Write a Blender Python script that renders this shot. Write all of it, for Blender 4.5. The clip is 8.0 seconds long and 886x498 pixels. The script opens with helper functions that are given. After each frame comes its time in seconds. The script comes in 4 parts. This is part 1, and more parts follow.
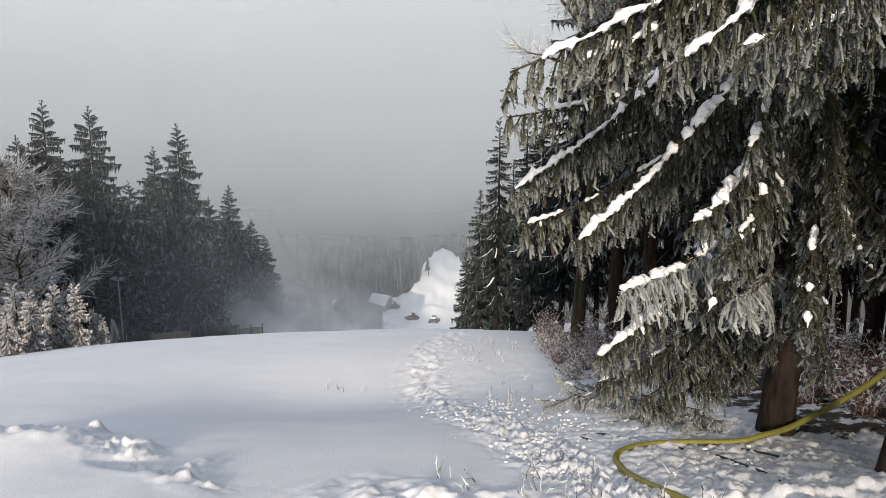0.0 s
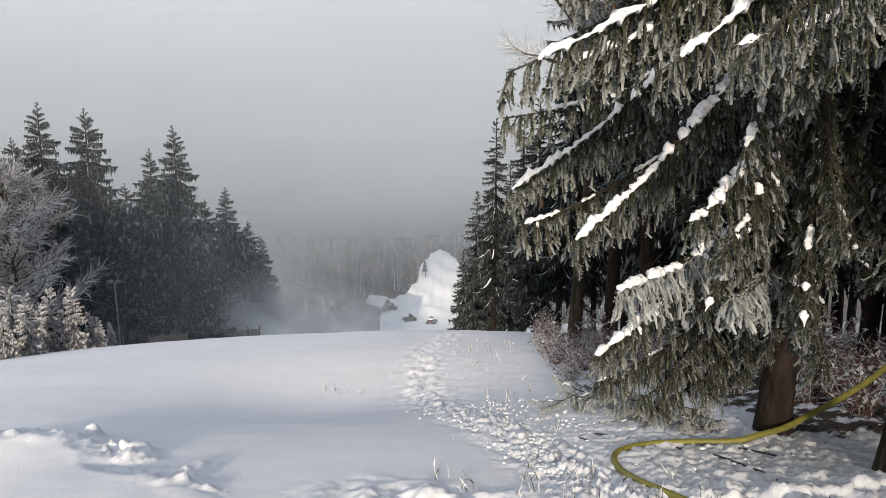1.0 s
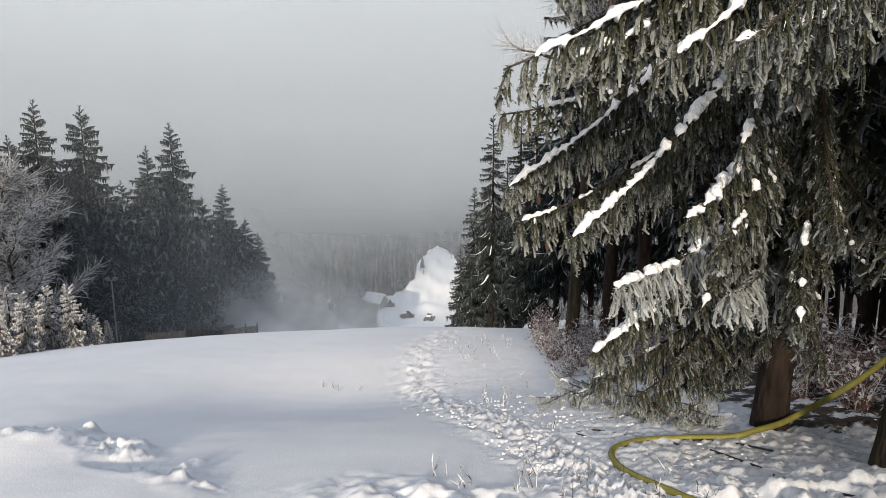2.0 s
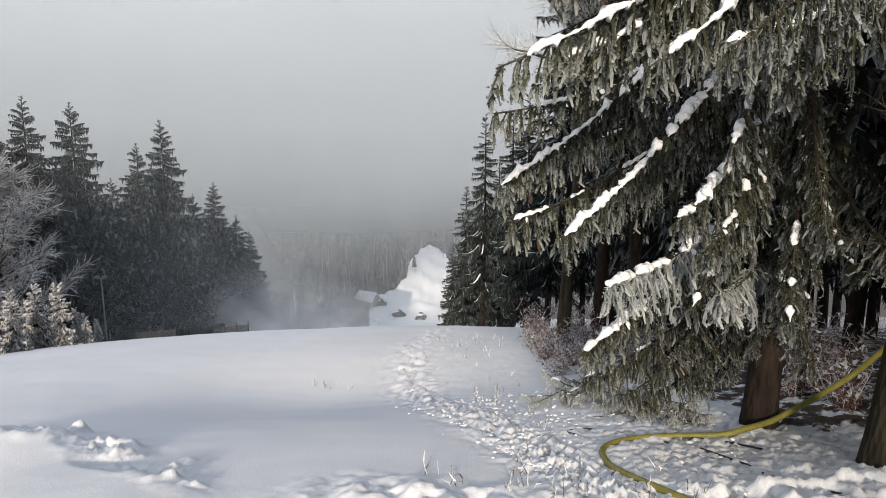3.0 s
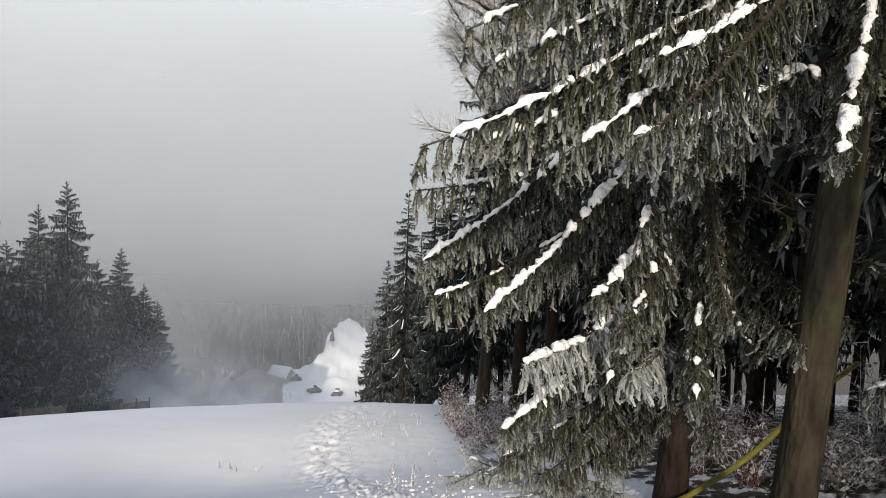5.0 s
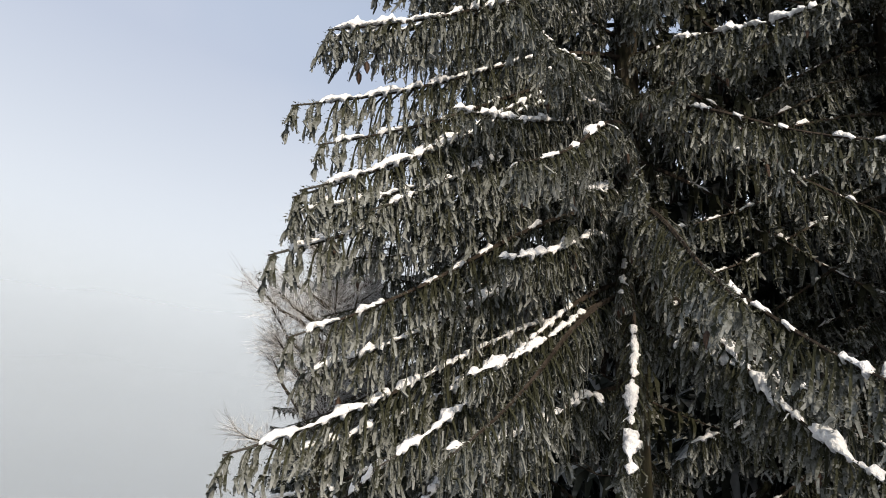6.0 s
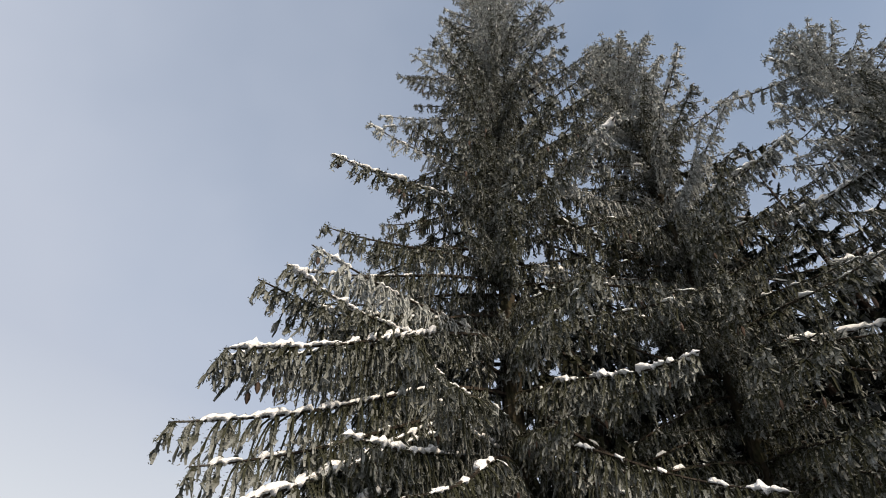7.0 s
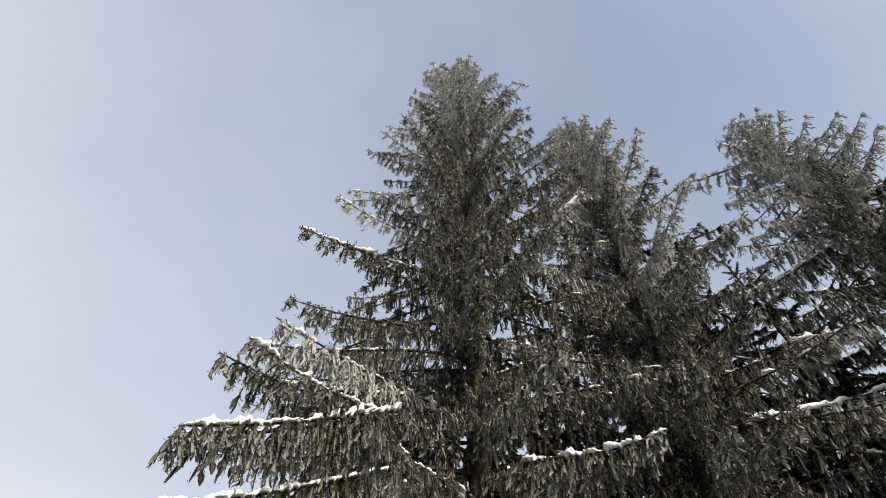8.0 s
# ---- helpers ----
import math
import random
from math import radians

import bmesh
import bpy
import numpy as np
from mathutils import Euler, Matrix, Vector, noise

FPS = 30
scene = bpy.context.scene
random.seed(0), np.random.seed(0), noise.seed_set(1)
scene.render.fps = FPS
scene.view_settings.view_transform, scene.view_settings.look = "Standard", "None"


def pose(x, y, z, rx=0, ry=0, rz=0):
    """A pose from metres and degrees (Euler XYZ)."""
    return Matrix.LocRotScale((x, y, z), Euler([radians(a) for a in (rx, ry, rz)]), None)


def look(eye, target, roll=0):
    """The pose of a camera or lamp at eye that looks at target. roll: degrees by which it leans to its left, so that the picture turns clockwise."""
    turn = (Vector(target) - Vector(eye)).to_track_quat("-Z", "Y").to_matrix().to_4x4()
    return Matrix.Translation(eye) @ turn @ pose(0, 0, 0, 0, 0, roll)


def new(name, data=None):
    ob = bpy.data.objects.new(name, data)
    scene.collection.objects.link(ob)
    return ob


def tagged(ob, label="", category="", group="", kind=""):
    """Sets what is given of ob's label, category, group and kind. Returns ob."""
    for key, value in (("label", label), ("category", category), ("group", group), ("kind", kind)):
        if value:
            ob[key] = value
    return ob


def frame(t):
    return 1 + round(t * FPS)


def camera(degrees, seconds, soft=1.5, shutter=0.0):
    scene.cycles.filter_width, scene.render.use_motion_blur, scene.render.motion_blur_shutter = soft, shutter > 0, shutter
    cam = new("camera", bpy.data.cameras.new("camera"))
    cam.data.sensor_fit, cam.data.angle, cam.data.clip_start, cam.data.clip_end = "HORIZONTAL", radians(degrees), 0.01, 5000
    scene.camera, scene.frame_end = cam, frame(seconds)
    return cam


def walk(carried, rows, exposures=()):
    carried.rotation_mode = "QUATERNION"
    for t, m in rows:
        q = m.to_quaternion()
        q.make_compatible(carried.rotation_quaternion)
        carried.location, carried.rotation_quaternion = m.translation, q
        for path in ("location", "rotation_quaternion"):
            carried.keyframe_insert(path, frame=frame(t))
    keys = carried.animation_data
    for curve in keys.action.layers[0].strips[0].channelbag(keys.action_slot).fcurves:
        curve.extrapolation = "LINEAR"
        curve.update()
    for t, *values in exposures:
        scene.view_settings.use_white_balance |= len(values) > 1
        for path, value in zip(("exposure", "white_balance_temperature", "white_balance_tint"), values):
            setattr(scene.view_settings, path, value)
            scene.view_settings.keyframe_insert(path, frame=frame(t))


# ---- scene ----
# Camera: held in the hand on one spot, turning from the valley up into the tree tops.
cam = camera(70.0, 8.0, soft=0.6)
EYE = Vector((0.0, 0.0, 1.6))
# seconds, compass bearing from the first view, rise above the horizon, lean
ROWS = [
    (0.0, 0.00, -10.00, 0.00),
    (0.5, 0.11, -9.99, -0.15),
    (1.0, 0.27, -9.90, -0.21),
    (1.5, 0.24, -10.04, -0.32),
    (3.0, 1.24, -10.30, -0.03),
    (3.5, 1.27, -10.17, 0.02),
    (4.0, 1.10, -10.28, -0.14),
    (4.2, 1.08, -10.24, 0.08),
    (5.3, 13.34, 3.30, 2.46),
    (5.5, 17.03, 9.10, 2.11),
    (6.0, 23.41, 24.75, 2.71),
    (6.5, 29.34, 41.57, 1.44),
    (7.0, 35.33, 54.01, -1.58),
    (7.5, 40.00, 60.29, -4.35),
    (8.0, 41.56, 60.51, -6.06),
]


def heading(azimuth, rise):
    a, e = radians(azimuth), radians(rise)
    return Vector((math.sin(a) * math.cos(e), math.cos(a) * math.cos(e), math.sin(e)))


walk(cam, [(t, look(EYE, EYE + heading(a, e), roll)) for t, a, e, roll in ROWS],
     exposures=[(0.0, 0.04, 6280, 10), (5.5, 0.02, 6280, 10), (6.5, -0.10, 6350, 10), (7.0, -0.12, 6500, 10), (7.5, 0.04, 6650, 10), (8.0, 0.18, 6700, 10)])

# ---- light ----
SUN_AZ, SUN_EL = 186.0, 21.0
sun = new("sun", bpy.data.lights.new("sun", "SUN"))
sun.data.energy, sun.data.angle, sun.data.color = 5.0, radians(5.0), (1.0, 0.85, 0.67)
sun.matrix_world = look(heading(SUN_AZ, SUN_EL) * 100, (0, 0, 0))

world = bpy.data.worlds.new("winter_sky")
scene.world = world
world.use_nodes = True
wn, wl = world.node_tree.nodes, world.node_tree.links
wn.clear()


def wnode(kind, **kw):
    n = wn.new(kind)
    for k, v in kw.items():
        n.inputs[k].default_value = v
    return n


sky = wn.new("ShaderNodeTexSky")
sky.sky_type, sky.sun_disc = "NISHITA", False
sky.sun_elevation, sky.sun_rotation = radians(SUN_EL), radians(SUN_AZ)
coord = wn.new("ShaderNodeTexCoord")
split = wn.new("ShaderNodeSeparateXYZ")
wl.new(coord.outputs["Generated"], split.inputs[0])
# high mist: thick at the horizon, thin overhead, thinner towards the sunny side
cloud = wnode("ShaderNodeTexNoise", Scale=1.6, Detail=4.0, Roughness=0.55)
wl.new(coord.outputs["Generated"], cloud.inputs["Vector"])
veil = wn.new("ShaderNodeMath")
veil.operation = "MULTIPLY_ADD"
wl.new(cloud.outputs["Fac"], veil.inputs[0])
veil.inputs[1].default_value = 0.45
wl.new(split.outputs["Z"], veil.inputs[2])
east = wn.new("ShaderNodeMath")
east.operation = "MULTIPLY_ADD"
wl.new(split.outputs["X"], east.inputs[0])
east.inputs[1].default_value = 0.34
wl.new(veil.outputs[0], east.inputs[2])
thick = wn.new("ShaderNodeValToRGB")
thick.color_ramp.elements[0].position, thick.color_ramp.elements[0].color = 0.60, (1, 1, 1, 1)
thick.color_ramp.elements[1].position, thick.color_ramp.elements[1].color = 0.90, (0.28, 0.28, 0.28, 1)
spread = wn.new("ShaderNodeMath")
spread.operation = "MULTIPLY"
spread.inputs[1].default_value = 0.7
wl.new(east.outputs[0], spread.inputs[0])
wl.new(spread.outputs[0], thick.inputs[0])
mistcol = wn.new("ShaderNodeValToRGB")
r = mistcol.color_ramp
r.elements[0].position, r.elements[0].color = 0.0, (0.46, 0.475, 0.475, 1)
r.elements[1].position, r.elements[1].color = 0.62, (0.575, 0.625, 0.735, 1)
e = r.elements.new(0.12)
e.color = (0.86, 0.885, 0.89, 1)
e = r.elements.new(0.3)
e.color = (0.92, 0.95, 0.96, 1)
wl.new(split.outputs["Z"], mistcol.inputs[0])
blue = wn.new("ShaderNodeMix")
blue.data_type = "RGBA"
blue.blend_type = "MULTIPLY"
blue.inputs[0].default_value = 1.0
wl.new(sky.outputs[0], blue.inputs[6])
blue.inputs[7].default_value = (0.29, 0.27, 0.245, 1)
mixsky = wn.new("ShaderNodeMix")
mixsky.data_type = "RGBA"
wl.new(thick.outputs[0], mixsky.inputs[0])
wl.new(blue.outputs[2], mixsky.inputs[6])
wl.new(mistcol.outputs[0], mixsky.inputs[7])
# the haze is bright round the veiled sun
towards = wn.new("ShaderNodeVectorMath")
towards.operation = "DOT_PRODUCT"
wl.new(coord.outputs["Generated"], towards.inputs[0])
towards.inputs[1].default_value = heading(SUN_AZ, SUN_EL)
lobe = wn.new("ShaderNodeMapRange")
lobe.interpolation_type = "SMOOTHERSTEP"
lobe.inputs["From Min"].default_value, lobe.inputs["From Max"].default_value = 0.40, 1.0
lobe.inputs["To Min"].default_value, lobe.inputs["To Max"].default_value = 0.0, 0.5
wl.new(towards.outputs["Value"], lobe.inputs["Value"])
glow = wn.new("ShaderNodeMix")
glow.data_type, glow.blend_type = "RGBA", "ADD"
glow.inputs[0].default_value = 1.0
shine = wn.new("ShaderNodeMix")
shine.data_type = "RGBA"
wl.new(lobe.outputs[0], shine.inputs[0])
shine.clamp_factor = False
shine.inputs[6].default_value, shine.inputs[7].default_value = (0, 0, 0, 1), (1.0, 0.93, 0.82, 1)
wl.new(mixsky.outputs[2], glow.inputs[6])
wl.new(shine.outputs[2], glow.inputs[7])
bg = wnode("ShaderNodeBackground", Strength=1.0)
wl.new(glow.outputs[2], bg.inputs[0])
wo = wn.new("ShaderNodeOutputWorld")
wl.new(bg.outputs[0], wo.inputs[0])


# ---- materials ----
def material(name, rough=0.9, spec=0.2):
    m = bpy.data.materials.new(name)
    m.use_nodes = True
    b = m.node_tree.nodes["Principled BSDF"]
    b.inputs["Roughness"].default_value = rough
    b.inputs["Specular IOR Level"].default_value = spec
    return m, m.node_tree.nodes, m.node_tree.links, b


def noise_node(n, l, scale, detail=4.0, space="Object", rough=0.6):
    c = n.new("ShaderNodeTexCoord")
    t = n.new("ShaderNodeTexNoise")
    t.inputs["Scale"].default_value, t.inputs["Detail"].default_value, t.inputs["Roughness"].default_value = scale, detail, rough
    l.new(c.outputs[space], t.inputs["Vector"])
    return t


def ramp(n, l, src, *stops):
    r = n.new("ShaderNodeValToRGB")
    while len(r.color_ramp.elements) < len(stops):
        r.color_ramp.elements.new(0.5)
    for el, (p, c) in zip(r.color_ramp.elements, stops):
        el.position, el.color = p, (*c, 1) if len(c) == 3 else c
    l.new(src, r.inputs[0])
    return r


def mixc(n, l, fac, a, b):
    m = n.new("ShaderNodeMix")
    m.data_type = "RGBA"
    for i, v in ((0, fac), (6, a), (7, b)):
        if isinstance(v, (int, float)):
            m.inputs[i].default_value = v
        elif isinstance(v, tuple):
            m.inputs[i].default_value = (*v, 1)
        else:
            l.new(v, m.inputs[i])
    return m.outputs[2]


def bump(n, l, b, src, strength, dist):
    u = n.new("ShaderNodeBump")
    u.inputs["Strength"].default_value, u.inputs["Distance"].default_value = strength, dist
    l.new(src, u.inputs["Height"])
    l.new(u.outputs[0], b.inputs["Normal"])


def snow_material(name, fine=60.0, tint=(0.74, 0.742, 0.75), strength=0.35, depth=0.012):
    m, n, l, b = material(name, 0.75, 0.25)
    big = noise_node(n, l, 0.35, 5.0)
    grain = noise_node(n, l, fine, 3.0)
    col = ramp(n, l, big.outputs["Fac"], (0.3, tuple(c * 0.93 for c in tint)), (0.7, tint))
    l.new(col.outputs[0], b.inputs["Base Color"])
    b.inputs["Subsurface Weight"].default_value = 0.0
    bump(n, l, b, grain.outputs["Fac"], strength, depth)
    return m


SNOW = snow_material("snow")
GROUND = snow_material("snow_on_ground")
gn, gl = GROUND.node_tree.nodes, GROUND.node_tree.links
# dark floor colour: litter in the far woods, forest shade painted in nearby
litter_shade_in = gn.new("ShaderNodeAttribute")
litter_shade_in.attribute_name = "litter_shade"
speck = noise_node(gn, gl, 3.5, 6.0)
cut = gn.new("ShaderNodeMath")
cut.operation = "MULTIPLY_ADD"
gl.new(litter_shade_in.outputs["Fac"], cut.inputs[0])
cut.inputs[1].default_value = 1.15
gl.new(speck.outputs["Fac"], cut.inputs[2])
bare = ramp(gn, gl, cut.outputs[0], (0.93, (0, 0, 0)), (1.0, (1, 1, 1)))
old = gn["Principled BSDF"].inputs["Base Color"].links[0].from_socket
gl.new(mixc(gn, gl, bare.outputs[0], old, (0.055, 0.045, 0.036)), gn["Principled BSDF"].inputs["Base Color"])
CLUMP = snow_material("clumped_snow", 26.0, (0.84, 0.84, 0.84), 0.9, 0.03)


def foliage_material(name, dark, light, frost, amount):
    """Needles or twigs of which some are furred with rime."""
    m, n, l, b = material(name, 0.85, 0.15)
    geo = n.new("ShaderNodeNewGeometry")
    patch = noise_node(n, l, 2.2, 3.0)
    add = n.new("ShaderNodeMath")
    add.operation = "MULTIPLY_ADD"
    l.new(patch.outputs["Fac"], add.inputs[0])
    add.inputs[1].default_value = 0.9
    l.new(geo.outputs["Random Per Island"], add.inputs[2])
    green = mixc(n, l, geo.outputs["Random Per Island"], dark, light)
    mask = ramp(n, l, add.outputs[0], (max(0.0, (1.45 - amount) / 2), (0, 0, 0)), (min(1.0, (1.75 - amount) / 2), (1, 1, 1)))
    half = n.new("ShaderNodeMath")
    half.operation = "MULTIPLY"
    half.inputs[1].default_value = 0.5
    l.new(add.outputs[0], half.inputs[0])
    l.new(half.outputs[0], mask.inputs[0])
    l.new(mixc(n, l, mask.outputs[0], green, frost), b.inputs["Base Color"])
    return m


def needle_material():
    """Spruce needles with hoar frost that is thickest on the outer tips of the twigs; their dark bases also hold
    painted shade from the boughs.
    """
    m, n, l, b = material("frosted_spruce_needles", 0.85, 0.15)
    geo = n.new("ShaderNodeNewGeometry")
    at = n.new("ShaderNodeAttribute")
    at.attribute_name = "rime"
    patch = noise_node(n, l, 3.0, 4.0)
    s1 = n.new("ShaderNodeMath")
    s1.operation = "MULTIPLY_ADD"
    l.new(patch.outputs["Fac"], s1.inputs[0])
    s1.inputs[1].default_value = 0.9
    l.new(at.outputs["Fac"], s1.inputs[2])
    s2 = n.new("ShaderNodeMath")
    s2.operation = "MULTIPLY_ADD"
    l.new(geo.outputs["Random Per Island"], s2.inputs[0])
    s2.inputs[1].default_value = 0.35
    l.new(s1.outputs[0], s2.inputs[2])
    speckle = noise_node(n, l, 70.0, 2.0)
    s4 = n.new("ShaderNodeMath")
    s4.operation = "MULTIPLY_ADD"
    l.new(speckle.outputs["Fac"], s4.inputs[0])
    s4.inputs[1].default_value = 0.9
    l.new(s2.outputs[0], s4.inputs[2])
    s3 = n.new("ShaderNodeMath")
    s3.operation = "MULTIPLY"
    s3.inputs[1].default_value = 0.4
    l.new(s4.outputs[0], s3.inputs[0])
    mask = ramp(n, l, s3.outputs[0], (0.58, (0, 0, 0)), (0.98, (1, 1, 1)))
    tone = noise_node(n, l, 0.7, 2.0)
    green = mixc(n, l, tone.outputs["Fac"], (0.008, 0.010, 0.005), (0.046, 0.047, 0.026))
    l.new(mixc(n, l, mask.outputs[0], green, (0.34, 0.355, 0.345)), b.inputs["Base Color"])
    return m


NEEDLES = needle_material()
FAR_NEEDLES = foliage_material("distant_spruce_needles", (0.013, 0.018, 0.016), (0.035, 0.041, 0.039), (0.13, 0.145, 0.155), 0.32)
DARK_NEEDLES = foliage_material("shaded_spruce_needles", (0.018, 0.022, 0.016), (0.05, 0.055, 0.045), (0.40, 0.42, 0.43), 0.30)
RIME = foliage_material("rimed_twigs", (0.10, 0.095, 0.09), (0.26, 0.26, 0.26), (0.66, 0.68, 0.7), 0.85)
RED_TWIGS = foliage_material("frosted_red_brown_shrub", (0.09, 0.045, 0.035), (0.2, 0.12, 0.1), (0.58, 0.57, 0.58), 0.62)
FAR_TWIGS = foliage_material("distant_rimed_twigs", (0.06, 0.055, 0.05), (0.13, 0.125, 0.12), (0.34, 0.35, 0.36), 0.6)
# greyer than the rimed twigs; on the birch this greyness stands for mist shade
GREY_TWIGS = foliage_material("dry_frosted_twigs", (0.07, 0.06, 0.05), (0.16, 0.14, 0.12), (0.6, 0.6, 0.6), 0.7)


def bark_material(name, a, b_, moss, amount):
    m, n, l, b = material(name, 0.95, 0.1)
    c = n.new("ShaderNodeTexCoord")
    mp = n.new("ShaderNodeMapping")
    mp.inputs["Scale"].default_value = (1, 1, 0.3)
    l.new(c.outputs["Object"], mp.inputs[0])
    v = n.new("ShaderNodeTexVoronoi")
    v.inputs["Scale"].default_value = 26.0
    l.new(mp.outputs[0], v.inputs["Vector"])
    no = n.new("ShaderNodeTexNoise")
    no.inputs["Scale"].default_value, no.inputs["Detail"].default_value = 9.0, 6.0
    l.new(mp.outputs[0], no.inputs["Vector"])
    big = noise_node(n, l, 1.3, 4.0)
    col = ramp(n, l, no.outputs["Fac"], (0.3, a), (0.72, b_))
    mm = ramp(n, l, big.outputs["Fac"], (0.62 - amount, (0, 0, 0)), (0.8 - amount, (1, 1, 1)))
    l.new(mixc(n, l, mm.outputs[0], col.outputs[0], moss), b.inputs["Base Color"])
    ad = n.new("ShaderNodeMath")
    ad.operation = "ADD"
    l.new(v.outputs["Distance"], ad.inputs[0])
    l.new(no.outputs["Fac"], ad.inputs[1])
    bump(n, l, b, ad.outputs[0], 0.8, 0.02)
    return m


BARK = bark_material("spruce_bark", (0.020, 0.017, 0.012), (0.068, 0.056, 0.040), (0.052, 0.056, 0.028), 0.12)
BARK_RED = bark_material("reddish_spruce_bark", (0.012, 0.009, 0.007), (0.042, 0.031, 0.025), (0.06, 0.056, 0.046), 0.0)
BOUGH_BARK = bark_material("dark_bough_bark", (0.018, 0.014, 0.011), (0.06, 0.048, 0.038), (0.2, 0.2, 0.19), 0.0)


def plain_material(name, col, rough=0.6, var=0.25, scale=8.0, metal=0.0):
    m, n, l, b = material(name, rough, 0.4)
    t = noise_node(n, l, scale, 5.0)
    c = ramp(n, l, t.outputs["Fac"], (0.3, tuple(x * (1 - var) for x in col)), (0.7, tuple(min(1, x * (1 + var)) for x in col)))
    l.new(c.outputs[0], b.inputs["Base Color"])
    b.inputs["Metallic"].default_value = metal
    bump(n, l, b, t.outputs["Fac"], 0.2, 0.005)
    return m


def mist_material(name, peak, low, high, top, soft_x, width):
    """Fog: lets light through, scatters the rest. Thicker with height between low and high (metres, object space)."""
    m = bpy.data.materials.new(name)
    m.use_nodes = True
    n, l = m.node_tree.nodes, m.node_tree.links
    n.clear()
    c = n.new("ShaderNodeTexCoord")
    s = n.new("ShaderNodeSeparateXYZ")
    l.new(c.outputs["Object"], s.inputs[0])
    mr = n.new("ShaderNodeMapRange")
    mr.interpolation_type = "SMOOTHSTEP"
    mr.inputs["From Min"].default_value, mr.inputs["From Max"].default_value = low, high
    mr.inputs["To Min"].default_value, mr.inputs["To Max"].default_value = peak[0], peak[1]
    l.new(s.outputs["Z"], mr.inputs["Value"])
    up = n.new("ShaderNodeMapRange")
    up.interpolation_type = "SMOOTHSTEP"
    up.inputs["From Min"].default_value, up.inputs["From Max"].default_value = high, top
    up.inputs["To Min"].default_value, up.inputs["To Max"].default_value = 1.0, 0.0
    l.new(s.outputs["Z"], up.inputs["Value"])
    no = n.new("ShaderNodeTexNoise")
    no.inputs["Scale"].default_value, no.inputs["Detail"].default_value = soft_x, 3.0
    l.new(c.outputs["Object"], no.inputs["Vector"])
    k = n.new("ShaderNodeMapRange")
    k.inputs["From Min"].default_value, k.inputs["From Max"].default_value = 0.3, 0.7
    k.inputs["To Min"].default_value, k.inputs["To Max"].default_value = 0.75, 1.2
    l.new(no.outputs["Fac"], k.inputs["Value"])
    mu = n.new("ShaderNodeMath")
    mu.operation = "MULTIPLY"
    mu.use_clamp = True
    l.new(mr.outputs[0], mu.inputs[0])
    l.new(k.outputs[0], mu.inputs[1])
    mv = n.new("ShaderNodeMath")
    mv.operation = "MULTIPLY"
    l.new(mu.outputs[0], mv.inputs[0])
    l.new(up.outputs[0], mv.inputs[1])
    far = n.new("ShaderNodeMath")
    far.operation = "ABSOLUTE"
    l.new(s.outputs["X"], far.inputs[0])
    ends = n.new("ShaderNodeMapRange")
    ends.interpolation_type = "SMOOTHSTEP"
    ends.inputs["From Min"].default_value, ends.inputs["From Max"].default_value = width * 0.35, width * 0.98
    ends.inputs["To Min"].default_value, ends.inputs["To Max"].default_value = 1.0, 0.0
    l.new(far.outputs[0], ends.inputs["Value"])
    mw = n.new("ShaderNodeMath")
    mw.operation = "MULTIPLY"
    l.new(mv.outputs[0], mw.inputs[0])
    l.new(ends.outputs[0], mw.inputs[1])
    mu = mw
    d, t2, tr = n.new("ShaderNodeBsdfDiffuse"), n.new("ShaderNodeBsdfTranslucent"), n.new("ShaderNodeBsdfTransparent")
    d.inputs[0].default_value = t2.inputs[0].default_value = (0.69, 0.725, 0.75, 1)
    a = n.new("ShaderNodeMixShader")
    a.inputs[0].default_value = 0.79
    l.new(d.outputs[0], a.inputs[1])
    l.new(t2.outputs[0], a.inputs[2])
    x = n.new("ShaderNodeMixShader")
    l.new(mu.outputs[0], x.inputs[0])
    l.new(tr.outputs[0], x.inputs[1])
    l.new(a.outputs[0], x.inputs[2])
    o = n.new("ShaderNodeOutputMaterial")
    l.new(x.outputs[0], o.inputs[0])
    return m


# ---- mesh helpers ----
def mesh_from(name, verts, faces, mats, index=None, smooth=False):
    me = bpy.data.meshes.new(name)
    me.from_pydata([tuple(v) for v in verts], [], [tuple(int(i) for i in f) for f in faces])
    for m in mats:
        me.materials.append(m)
    if index is not None:
        me.polygons.foreach_set("material_index", np.asarray(index, dtype=np.int32))
    if smooth:
        me.polygons.foreach_set("use_smooth", np.ones(len(me.polygons), dtype=bool))
    me.update()
    return me


def part(name, me, parent, label="", at=None):
    ob = new(name, me)
    ob.parent = parent
    if at is not None:
        ob.matrix_basis = at
    return tagged(ob, label) if label else ob


def thing(name, place, label, category, group="", kind=""):
    ob = new(name)
    ob.empty_display_size = 0.2
    ob.matrix_basis = place if isinstance(place, Matrix) else Matrix.Translation(place)
    return tagged(ob, label, category, group, kind)


